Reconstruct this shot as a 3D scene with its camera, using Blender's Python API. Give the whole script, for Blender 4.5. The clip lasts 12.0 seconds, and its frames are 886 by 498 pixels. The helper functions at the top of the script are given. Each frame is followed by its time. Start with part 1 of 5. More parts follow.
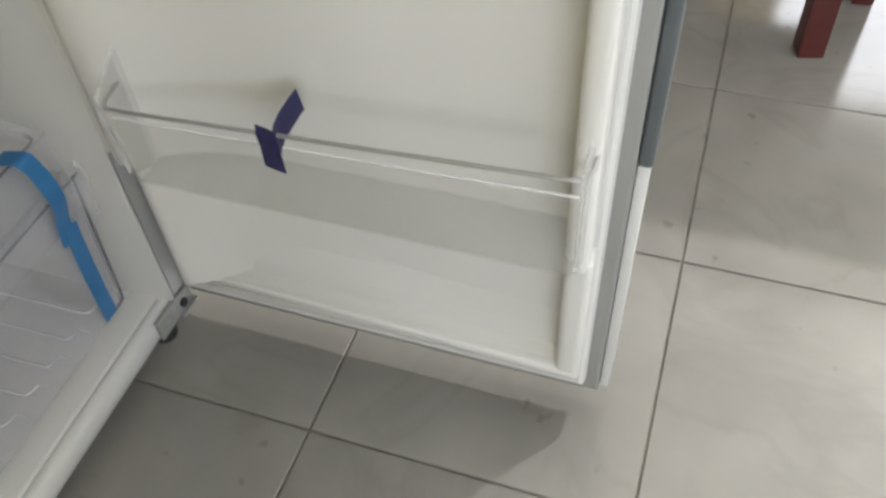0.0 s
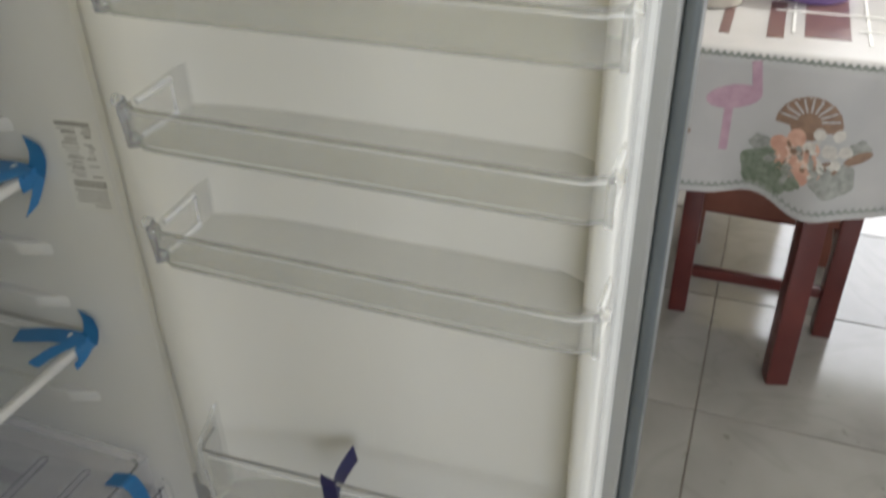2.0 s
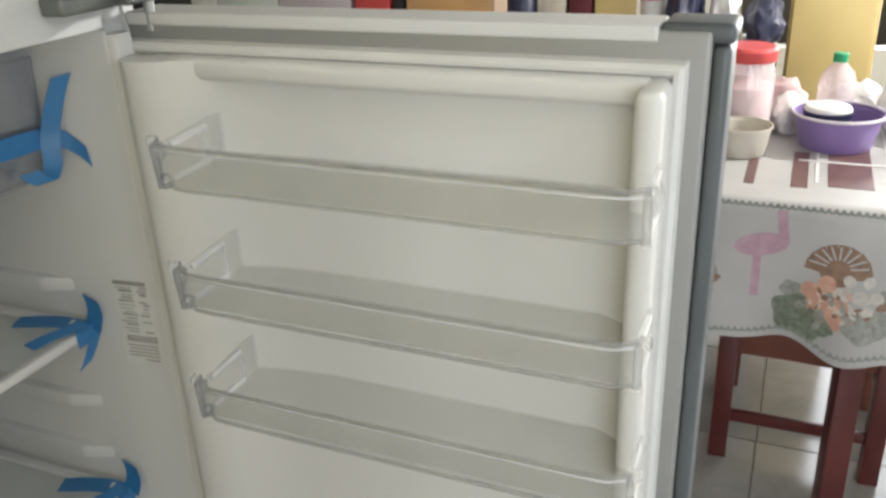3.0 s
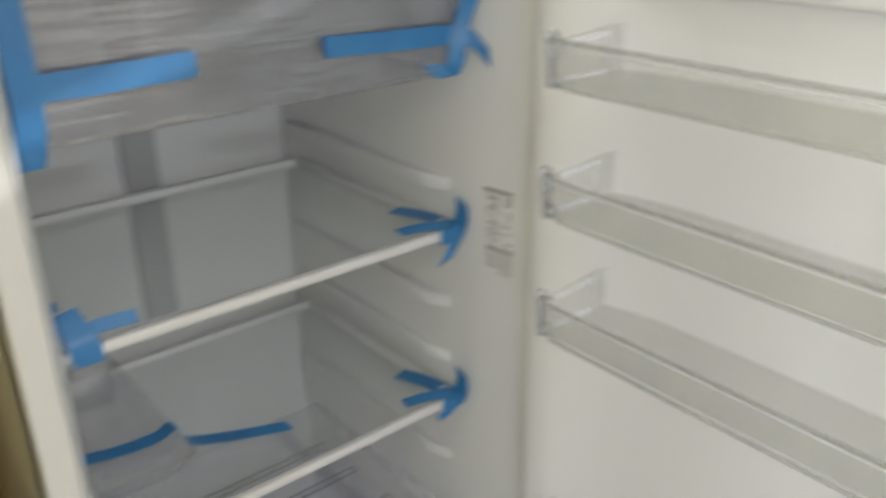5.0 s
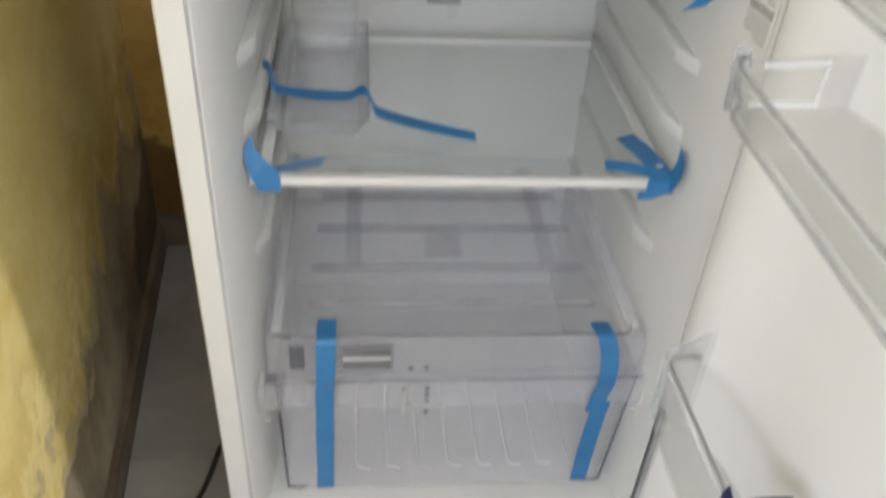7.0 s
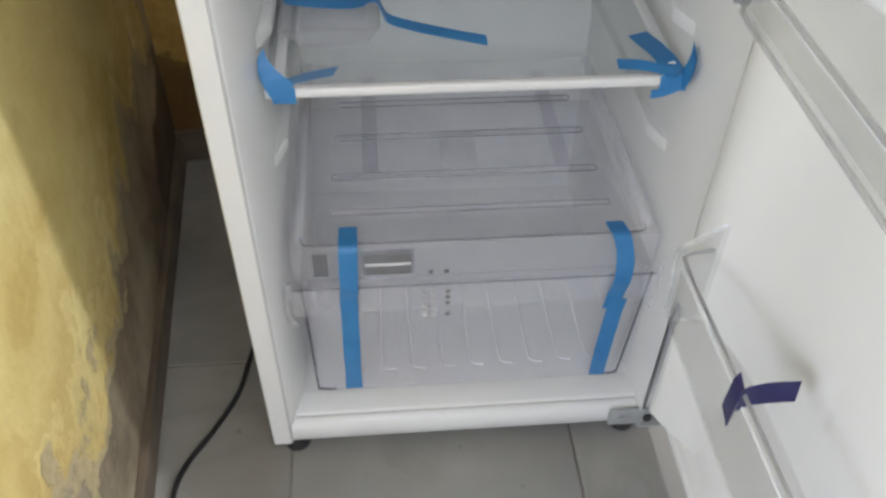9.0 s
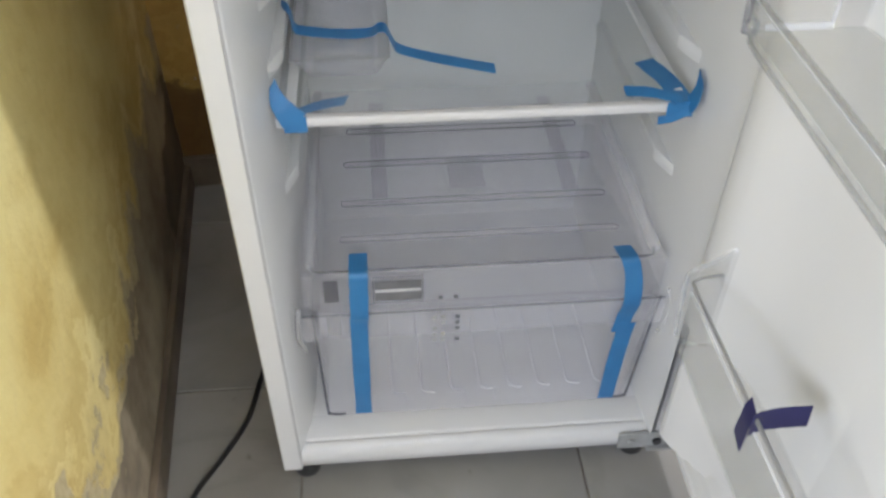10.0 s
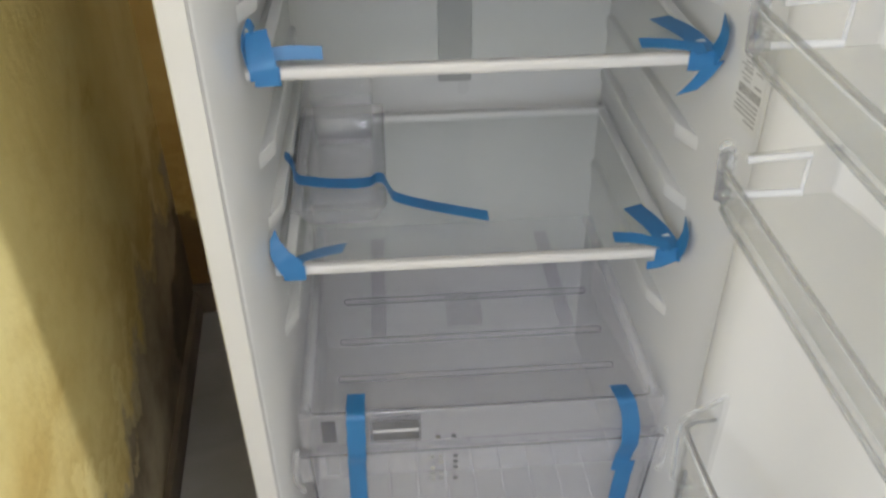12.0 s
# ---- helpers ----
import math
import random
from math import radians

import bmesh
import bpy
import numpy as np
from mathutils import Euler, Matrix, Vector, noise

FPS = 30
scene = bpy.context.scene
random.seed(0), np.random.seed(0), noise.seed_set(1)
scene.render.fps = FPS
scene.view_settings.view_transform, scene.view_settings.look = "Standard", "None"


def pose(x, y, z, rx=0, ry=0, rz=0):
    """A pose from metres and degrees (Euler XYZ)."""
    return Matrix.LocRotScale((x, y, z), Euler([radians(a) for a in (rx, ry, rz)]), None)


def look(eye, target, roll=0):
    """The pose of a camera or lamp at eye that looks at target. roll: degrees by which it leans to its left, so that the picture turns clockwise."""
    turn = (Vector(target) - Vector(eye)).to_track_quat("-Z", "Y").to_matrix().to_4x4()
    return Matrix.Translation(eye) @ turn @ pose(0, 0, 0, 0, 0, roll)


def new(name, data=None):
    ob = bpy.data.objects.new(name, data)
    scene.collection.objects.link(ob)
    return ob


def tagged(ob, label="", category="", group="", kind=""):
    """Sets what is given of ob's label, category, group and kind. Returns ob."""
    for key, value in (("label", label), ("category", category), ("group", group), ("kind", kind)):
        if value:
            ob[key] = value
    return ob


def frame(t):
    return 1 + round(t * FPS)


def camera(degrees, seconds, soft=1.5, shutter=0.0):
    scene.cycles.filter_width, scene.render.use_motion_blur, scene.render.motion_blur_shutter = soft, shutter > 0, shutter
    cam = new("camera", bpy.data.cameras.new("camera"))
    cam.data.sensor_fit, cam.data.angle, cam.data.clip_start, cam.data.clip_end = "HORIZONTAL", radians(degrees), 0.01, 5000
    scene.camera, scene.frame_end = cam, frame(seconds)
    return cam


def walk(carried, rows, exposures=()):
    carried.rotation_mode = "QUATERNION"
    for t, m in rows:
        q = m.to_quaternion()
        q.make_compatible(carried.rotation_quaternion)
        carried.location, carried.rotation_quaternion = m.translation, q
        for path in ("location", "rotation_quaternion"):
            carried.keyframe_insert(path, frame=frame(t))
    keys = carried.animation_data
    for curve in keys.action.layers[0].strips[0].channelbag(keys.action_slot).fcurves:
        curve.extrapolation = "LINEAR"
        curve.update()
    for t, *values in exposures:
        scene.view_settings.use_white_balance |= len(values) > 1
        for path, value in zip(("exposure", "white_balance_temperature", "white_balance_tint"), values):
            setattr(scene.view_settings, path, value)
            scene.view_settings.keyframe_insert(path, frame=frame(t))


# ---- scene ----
cam = camera(55.3, 12.0, soft=2.7, shutter=0.5)
PATH = [
    (0, (-0.005, -0.649, 1.033), (1.216, -0.17, -0.477), -4.0),
    (0.5, (-0.03, -0.64, 1.094), (1.206, -0.157, -0.403), -4.8),
    (1, (-0.072, -0.656, 1.191), (1.244, -0.144, -0.225), -2.4),
    (1.5, (-0.105, -0.668, 1.297), (1.339, -0.105, 0.033), -1.6),
    (2, (-0.108, -0.676, 1.322), (1.451, -0.067, 0.229), -1.3),
    (2.5, (-0.125, -0.685, 1.355), (1.514, -0.03, 0.415), -1.6),
    (2.7, (-0.129, -0.685, 1.365), (1.531, 0.008, 0.49), -2.0),
    (4.3, (-0.113, -0.677, 1.359), (1.567, 0.128, 0.634), -2.8),
    (4.5, (-0.116, -0.672, 1.337), (1.505, 0.247, 0.61), -3.4),
    (4.8, (-0.111, -0.659, 1.302), (1.255, 0.563, 0.501), -2.0),
    (4.9, (-0.115, -0.668, 1.283), (1.167, 0.647, 0.491), -1.1),
    (5, (-0.109, -0.67, 1.274), (1.061, 0.741, 0.475), -0.6),
    (5.2, (-0.033, -0.677, 1.276), (0.858, 0.889, 0.407), -0.1),
    (5.5, (0.074, -0.727, 1.259), (0.567, 0.991, 0.362), 1.7),
    (6, (0.142, -0.75, 1.245), (0.386, 1.007, 0.322), 3.9),
    (6.5, (0.173, -0.719, 1.217), (0.387, 0.98, 0.183), 4.1),
    (7, (0.181, -0.72, 1.146), (0.37, 0.85, -0.078), 4.1),
    (7.5, (0.185, -0.717, 1.129), (0.348, 0.734, -0.238), 3.9),
    (9.5, (0.178, -0.741, 1.165), (0.315, 0.688, -0.227), 0.8),
    (10, (0.173, -0.737, 1.168), (0.307, 0.726, -0.189), 0.6),
    (10.5, (0.179, -0.736, 1.186), (0.293, 0.749, -0.15), 0.2),
    (11, (0.191, -0.732, 1.21), (0.302, 0.808, -0.062), -0.0),
    (11.5, (0.195, -0.729, 1.217), (0.3055, 0.852, 0.002), -0.25),
    (12, (0.198, -0.726, 1.222), (0.309, 0.893, 0.053), -0.5),
]
EXPOSURE = [(0, -1.02, 6100, 12), (0.5, -0.93, 6100, 12), (1.0, -1.08, 6100, 12), (1.5, -1.0, 6100, 12), (2.0, -1.38, 6100, 11), (2.5, -1.31, 6100, 11), (4.5, -1.09, 6100, 11), (5.0, -0.92, 6050, 13), (5.5, -0.55, 6000, 14), (6.0, -0.5, 5880, 16), (6.5, -0.46, 6080, 14), (7.0, -0.43, 6000, 14), (7.5, -0.50, 5740, 14), (9.5, -0.49, 5740, 15), (11, -0.49, 5720, 15), (12, -0.60, 6000, 14)]
walk(cam, [(t, look(eye, target, roll)) for t, eye, target, roll in PATH], EXPOSURE)

# ---------------------------------------------------------------- light
world = bpy.data.worlds.new("sky")
scene.world = world
world.use_nodes = True
wn = world.node_tree.nodes
sky = wn.new("ShaderNodeTexSky")
sky.sky_type, sky.sun_disc = "NISHITA", False
sky.sun_elevation, sky.sun_rotation = radians(50), radians(130)
wn["Background"].inputs["Strength"].default_value = 0.12
world.node_tree.links.new(sky.outputs["Color"], wn["Background"].inputs["Color"])


def area_lamp(name, eye, target, w, h, watts, colour):
    data = bpy.data.lights.new(name, "AREA")
    data.shape, data.size, data.size_y, data.energy, data.color = "RECTANGLE", w, h, watts, colour
    ob = new(name, data)
    ob.matrix_world = look(eye, target)
    return ob


area_lamp("daylight_east", (4.70, -1.6, 1.45), (0, -1.2, 1.0), 1.8, 1.9, 190, (1.0, 0.985, 0.96))
# west and south are added fills for the door lining and the interior
area_lamp("fill_west", (-2.46, -2.0, 1.3), (0.6, -0.6, 0.95), 2.0, 0.95, 97, (0.96, 0.98, 1.0))
area_lamp("fill_south", (-1.0, -3.50, 1.4), (0.2, 0, 0.9), 1.7, 1.4, 34, (0.96, 0.98, 1.0))
# unseen compact lamps: first for the wall's shadow edge, second added for glints
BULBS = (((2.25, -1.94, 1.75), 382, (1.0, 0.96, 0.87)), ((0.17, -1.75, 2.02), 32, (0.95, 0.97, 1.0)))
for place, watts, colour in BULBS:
    bulb = bpy.data.lights.new("compact_light", "POINT")
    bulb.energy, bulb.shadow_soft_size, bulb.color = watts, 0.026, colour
    new("compact_light", bulb).location = place

# ---------------------------------------------------------------- materials


def mat_new(name):
    m = bpy.data.materials.new(name)
    m.use_nodes = True
    return m, m.node_tree.nodes, m.node_tree.links, m.node_tree.nodes["Principled BSDF"]


def add_noise(n, l, scale, detail=4, rough=0.55):
    co = n.new("ShaderNodeTexCoord")
    t = n.new("ShaderNodeTexNoise")
    t.inputs["Scale"].default_value, t.inputs["Detail"].default_value, t.inputs["Roughness"].default_value = scale, detail, rough
    l.new(co.outputs["Object"], t.inputs["Vector"])
    return t


def ramp(n, l, source, stops):
    r = n.new("ShaderNodeValToRGB")
    e = r.color_ramp.elements
    while len(e) < len(stops):
        e.new(0.5)
    for k, (p, c) in zip(e, stops):
        k.position, k.color = p, (*c, 1)
    l.new(source, r.inputs["Fac"])
    return r


def bump_to(n, l, source, p, strength, dist):
    b = n.new("ShaderNodeBump")
    b.inputs["Strength"].default_value, b.inputs["Distance"].default_value = strength, dist
    l.new(source, b.inputs["Height"])
    l.new(b.outputs["Normal"], p.inputs["Normal"])


def surface(name, a, b=None, rough=0.4, metal=0.0, scale=6, bump=0.1, fine=180, dist=0.0006, spread=0.08):
    """A paint, plastic or wood-like surface: two tones in broad patches, fine grain in relief and gloss."""
    b = b or tuple(c * 0.9 for c in a)
    m, n, l, p = mat_new(name)
    broad, grain = add_noise(n, l, scale), add_noise(n, l, fine, 3)
    l.new(ramp(n, l, broad.outputs["Fac"], [(0.35, a), (0.68, b)]).outputs["Color"], p.inputs["Base Color"])
    lo = n.new("ShaderNodeMapRange")
    lo.inputs["To Min"].default_value, lo.inputs["To Max"].default_value = max(rough - spread, 0.02), rough + spread
    l.new(broad.outputs["Fac"], lo.inputs["Value"])
    l.new(lo.outputs["Result"], p.inputs["Roughness"])
    p.inputs["Metallic"].default_value = metal
    if bump:
        bump_to(n, l, grain.outputs["Fac"], p, bump, dist)
    return m


def clear(name, tint, rough=0.06, milky=0.15, bump=0.0, scale=25, stretch=None, coat=0.03):
    """Thin clear plastic or glass: most light goes straight through, a little is scattered and mirrored."""
    m, n, l, p = mat_new(name)
    p.inputs["Base Color"].default_value = (*tint, 1)
    p.inputs["Roughness"].default_value = rough
    p.inputs["IOR"].default_value = 1.5
    see = n.new("ShaderNodeBsdfTransparent")
    see.inputs["Color"].default_value = (*tint, 1)
    mix = n.new("ShaderNodeMixShader")
    broad = add_noise(n, l, 9, 3)
    span = n.new("ShaderNodeMapRange")
    span.inputs["To Min"].default_value, span.inputs["To Max"].default_value = milky * 0.7, milky * 1.3
    l.new(broad.outputs["Fac"], span.inputs["Value"])
    l.new(span.outputs["Result"], mix.inputs["Fac"])
    l.new(see.outputs["BSDF"], mix.inputs[1])
    l.new(p.outputs["BSDF"], mix.inputs[2])
    # a clear gloss, stronger at a slant
    p.inputs["Specular IOR Level"].default_value = 0.0
    gloss, slant = n.new("ShaderNodeBsdfGlossy"), n.new("ShaderNodeLayerWeight")
    gloss.inputs["Roughness"].default_value = rough
    power, share, top = n.new("ShaderNodeMath"), n.new("ShaderNodeMath"), n.new("ShaderNodeMixShader")
    power.operation, share.operation = "POWER", "MULTIPLY_ADD"
    power.inputs[1].default_value = 4.0
    share.inputs[1].default_value, share.inputs[2].default_value = 0.30, coat
    l.new(slant.outputs["Facing"], power.inputs[0])
    l.new(power.outputs["Value"], share.inputs[0])
    l.new(share.outputs["Value"], top.inputs["Fac"])
    l.new(mix.outputs["Shader"], top.inputs[1])
    l.new(gloss.outputs["BSDF"], top.inputs[2])
    l.new(top.outputs["Shader"], n["Material Output"].inputs["Surface"])
    if bump:
        relief = add_noise(n, l, scale, 2)
        if stretch:                       # creases that run along one direction
            turn = n.new("ShaderNodeMapping")
            turn.inputs["Scale"].default_value = stretch
            turn.inputs["Rotation"].default_value = (0, radians(6), 0)
            l.new(relief.inputs["Vector"].links[0].from_socket, turn.inputs["Vector"])
            l.new(turn.outputs["Vector"], relief.inputs["Vector"])
        bump_to(n, l, relief.outputs["Fac"], p, bump, 0.004)
        l.new(p.inputs["Normal"].links[0].from_socket, gloss.inputs["Normal"])
    return m


def edge_glass(name, tint, rough=0.08):
    """Thick clear plastic of rims and brackets, that bends light."""
    m, n, l, p = mat_new(name)
    p.inputs["Base Color"].default_value = (*tint, 1)
    p.inputs["Transmission Weight"].default_value = 0.9
    p.inputs["Roughness"].default_value = rough
    p.inputs["IOR"].default_value = 1.4
    bump_to(n, l, add_noise(n, l, 40, 2).outputs["Fac"], p, 0.15, 0.002)
    return m


M = {
    "liner": surface("liner_plastic", (0.685, 0.685, 0.67), (0.655, 0.655, 0.64), 0.3, scale=3, bump=0.05, fine=60),
    "enamel": surface("white_enamel", (0.64, 0.64, 0.625), (0.61, 0.61, 0.595), 0.09, spread=0.02, scale=4, bump=0.04, fine=220),
    "sill": surface("sill_plastic", (0.62, 0.62, 0.605), (0.59, 0.59, 0.575), 0.18, spread=0.02, scale=4, bump=0.03, fine=220),
    "door_inner": surface("door_liner_plastic", (0.71, 0.705, 0.675), (0.68, 0.675, 0.645), 0.3, scale=2.1, bump=0.05, fine=60),
    "silver": surface("silver_paint", (0.33, 0.33, 0.315), (0.30, 0.30, 0.285), 0.42, 0.25, scale=5, bump=0.05, fine=300),
    "gasket": surface("gasket_rubber", (0.70, 0.695, 0.665), (0.64, 0.635, 0.605), 0.55, scale=14, bump=0.1),
    "dark_grey": surface("dark_grey_plastic", (0.10, 0.113, 0.12), (0.085, 0.097, 0.103), 0.35, scale=9, bump=0.08),
    "steel": surface("zinc_steel", (0.46, 0.47, 0.46), (0.34, 0.35, 0.34), 0.38, 0.35, scale=30, bump=0.1),
    "hinge": surface("hinge_steel", (0.20, 0.215, 0.205), (0.15, 0.16, 0.152), 0.4, 0.6, scale=30, bump=0.1),
    "wire": surface("wire_steel", (0.46, 0.46, 0.45), (0.40, 0.40, 0.39), 0.3, 0.5, scale=30, bump=0.0),
    "trim": surface("white_trim", (0.66, 0.65, 0.63), (0.63, 0.62, 0.60), 0.35, scale=5, bump=0.04),
    "duct": surface("grey_duct", (0.42, 0.425, 0.42), (0.36, 0.365, 0.36), 0.45, scale=4, bump=0.04),
    "duct_dark": surface("dark_slot_plastic", (0.13, 0.13, 0.135), (0.17, 0.17, 0.175), 0.3, scale=30, bump=0.04),
    "black": surface("black_rubber", (0.018, 0.018, 0.019), (0.03, 0.03, 0.03), 0.5, scale=20),
    "tape": surface("blue_tape", (0.042, 0.195, 0.43), (0.032, 0.158, 0.37), 0.33, scale=22, bump=0.12, fine=70, dist=0.001),
    "navy": surface("navy_tape", (0.015, 0.014, 0.066), (0.021, 0.020, 0.085), 0.36, scale=20, bump=0.1, fine=70),
    "paper": surface("sticker_paper", (0.70, 0.70, 0.67), (0.64, 0.64, 0.61), 0.45, scale=18, bump=0.05),
    "ink": surface("sticker_ink", (0.26, 0.25, 0.235), (0.33, 0.32, 0.30), 0.5, scale=60, bump=0),
    "ink_light": surface("faded_ink", (0.36, 0.355, 0.335), (0.44, 0.435, 0.41), 0.5, scale=90, bump=0),
    "redwood": surface("red_brown_wood", (0.115, 0.026, 0.022), (0.08, 0.017, 0.015), 0.34, scale=9, bump=0.12, fine=60),
    "brownwood": surface("worn_brown_wood", (0.20, 0.07, 0.045), (0.15, 0.05, 0.033), 0.45, scale=11, bump=0.15, fine=60),
    "clear": clear("clear_plastic", (0.93, 0.93, 0.92), 0.1, 0.055, 0.05, 14),
    "clear_drawer": clear("clear_drawer_plastic", (0.993, 0.990, 0.996), 0.10, 0.105, 0.06, 14),
    "glass": clear("shelf_glass", (0.955, 0.968, 0.962), 0.04, 0.09),
    "smoky": clear("smoky_film", (0.69, 0.70, 0.735), 0.16, 0.16, 1.0, 16, (0.35, 1.0, 3.2), 0.15),
    "box": clear("thin_box_plastic", (0.978, 0.976, 0.985), 0.1, 0.15, 0.9, 26, None, 0.09),
    "pale_box": clear("pale_box_plastic", (0.99, 0.99, 0.99), 0.15, 0.09),
    "frost": clear("frosted_rib_plastic", (0.96, 0.96, 0.97), 0.2, 0.45),
    "edge": clear("dark_edge_plastic", (0.70, 0.70, 0.72), 0.1, 0.08),
    "rail": clear("clear_rail_plastic", (0.985, 0.983, 0.988), 0.12, 0.20),
    "loop": clear("rib_bead_plastic", (0.78, 0.775, 0.80), 0.1, 0.10),
    "faint": clear("faint_rib_plastic", (0.975, 0.972, 0.98), 0.15, 0.09),
    "dark_edge": clear("drawer_edge_plastic", (0.55, 0.55, 0.58), 0.1, 0.08),
    "rib": clear("rib_plastic", (0.88, 0.875, 0.895), 0.15, 0.12),
    "bin_floor": clear("bin_floor_plastic", (0.90, 0.90, 0.885), 0.12, 0.10),
    "bin_rim": clear("bin_rim_plastic", (0.96, 0.96, 0.95), 0.12, 0.4),
    "bin_bar": clear("bin_bar_plastic", (0.965, 0.965, 0.955), 0.12, 0.42),
    "bin_edge": clear("bin_edge_plastic", (0.82, 0.82, 0.81), 0.12, 0.10),
    "rim": edge_glass("clear_rim_plastic", (0.90, 0.90, 0.88)),
    "cloth": surface("white_tablecloth", (0.43, 0.418, 0.405), (0.365, 0.355, 0.345), 0.42, scale=5, bump=0.25, fine=260),
    "zigzag": surface("grey_green_print", (0.20, 0.22, 0.19), (0.27, 0.28, 0.25), 0.55, scale=50, bump=0.1),
    "pink": surface("pink_print", (0.45, 0.30, 0.35), (0.37, 0.225, 0.28), 0.55, scale=40, bump=0.1),
    "leafbrown": surface("brown_leaf_print", (0.25, 0.155, 0.10), (0.18, 0.11, 0.075), 0.55, scale=60, bump=0.1),
    "peach": surface("peach_flower_print", (0.56, 0.34, 0.25), (0.44, 0.235, 0.17), 0.55, scale=60, bump=0.1),
    "pale_peach": surface("pale_peach_print", (0.64, 0.47, 0.38), (0.55, 0.38, 0.30), 0.55, scale=60, bump=0.1),
    "white_print": surface("white_flower_print", (0.55, 0.52, 0.46), (0.42, 0.39, 0.345), 0.55, scale=70, bump=0.1),
    "green_print": surface("green_leaf_print", (0.115, 0.14, 0.095), (0.21, 0.235, 0.18), 0.55, scale=90, bump=0.1),
    "greygreen": surface("grey_leaf_print", (0.20, 0.205, 0.185), (0.33, 0.33, 0.295), 0.55, scale=90, bump=0.1),
    "brown_sq": surface("brown_square_print", (0.115, 0.060, 0.055), (0.16, 0.09, 0.08), 0.35, scale=40, bump=0.1),
    "purple": surface("purple_plastic", (0.25, 0.17, 0.40), (0.22, 0.15, 0.36), 0.35, scale=9, bump=0.06),
    "red": surface("red_plastic", (0.60, 0.08, 0.075), (0.52, 0.06, 0.06), 0.35, scale=9, bump=0.06),
    "creamtub": surface("cream_plastic", (0.55, 0.51, 0.44), (0.50, 0.46, 0.39), 0.4, scale=9, bump=0.06),
    "green": surface("green_plastic", (0.02, 0.30, 0.13), (0.02, 0.25, 0.11), 0.35, scale=9, bump=0.06),
    "jar": clear("jar_plastic", (0.93, 0.88, 0.88), 0.12, 0.25, 0.1),
    "pinkstuff": surface("pale_pink_filling", (0.62, 0.42, 0.42), (0.70, 0.56, 0.54), 0.6, scale=30, bump=0.4, fine=60),
    "bag": surface("white_film_bag", (0.70, 0.69, 0.67), (0.62, 0.60, 0.57), 0.35, scale=12, bump=0.3, fine=40, dist=0.004),
    "navyplastic": surface("navy_plastic", (0.018, 0.02, 0.05), (0.03, 0.033, 0.07), 0.4, scale=12, bump=0.1),
    "maroon": surface("maroon_card", (0.09, 0.015, 0.02), (0.12, 0.02, 0.03), 0.45, scale=12, bump=0.1),
    "orange": surface("orange_card", (0.62, 0.36, 0.14), (0.68, 0.45, 0.24), 0.5, scale=8, bump=0.1),
    "hotpink": surface("hot_pink_plastic", (0.75, 0.03, 0.24), (0.65, 0.025, 0.2), 0.35, scale=12, bump=0.06),
    "lilac": surface("lilac_card", (0.55, 0.50, 0.55), (0.60, 0.56, 0.58), 0.5, scale=8, bump=0.1),
    "mint": surface("mint_card", (0.60, 0.68, 0.62), (0.66, 0.70, 0.66), 0.5, scale=8, bump=0.1),
    "cable": surface("black_cable", (0.012, 0.012, 0.013), (0.02, 0.02, 0.02), 0.4, scale=40, bump=0.05),
}

# ---------------------------------------------------------------- mesh helpers
BASE = {}


def thing(name, base, label, category, group="", kind=""):
    ob = new(name)
    ob.empty_display_size = 0.05
    ob.location = base
    BASE[ob.name] = Vector(base)
    return tagged(ob, label, category, group, kind)


def part(name, bm, material, parent=None, label="", smooth=40, shadow=True):
    """Links a bmesh, drawn in world metres, as one mesh under a thing or a part."""
    if parent is not None:
        base = BASE[parent.name]
        bmesh.ops.translate(bm, verts=bm.verts, vec=-base)
    me = bpy.data.meshes.new(name)
    bmesh.ops.recalc_face_normals(bm, faces=bm.faces)
    bm.to_mesh(me)
    bm.free()
    if smooth:
        me.shade_smooth()
        me.set_sharp_from_angle(angle=radians(smooth))
    me.materials.append(material)
    ob = new(name, me)
    ob.visible_shadow = shadow
    if parent is not None:
        ob.parent = parent
        BASE[ob.name] = base
    return tagged(ob, label)


def cube(lo, hi, bevel=0.002, seg=2, into=None):
    bm = into or bmesh.new()
    lo, hi = Vector(lo), Vector(hi)
    r = bmesh.ops.create_cube(bm, size=1, matrix=Matrix.Translation((lo + hi) / 2) @ Matrix.Diagonal((*(hi - lo), 1)))
    if bevel:
        edges = list({e for v in r["verts"] for e in v.link_edges})
        bmesh.ops.bevel(bm, geom=edges, offset=min(bevel, min(hi - lo) * 0.45), segments=seg, affect="EDGES", profile=0.6)
    return bm


def cubes(boxes, bevel=0.002, seg=2):
    bm = bmesh.new()
    for lo, hi in boxes:
        cube(lo, hi, bevel, seg, bm)
    return bm


def tube(pts, r, sides=8, into=None):
    bm = into or bmesh.new()
    pts = [Vector(p) for p in pts]
    rings = []
    side = None
    for i, p in enumerate(pts):
        d = (pts[min(i + 1, len(pts) - 1)] - pts[max(i - 1, 0)]).normalized()
        if side is None:
            side = d.orthogonal().normalized()
        side = (side - d * side.dot(d)).normalized()
        up = d.cross(side)
        rad = r[i] if isinstance(r, (list, tuple)) else r
        rings.append([bm.verts.new(p + rad * (math.cos(a) * side + math.sin(a) * up)) for a in (2 * math.pi * k / sides for k in range(sides))])
    for a, b in zip(rings, rings[1:]):
        for k in range(sides):
            bm.faces.new((a[k], a[(k + 1) % sides], b[(k + 1) % sides], b[k]))
    bm.faces.new(rings[0][::-1])
    bm.faces.new(rings[-1])
    return bm


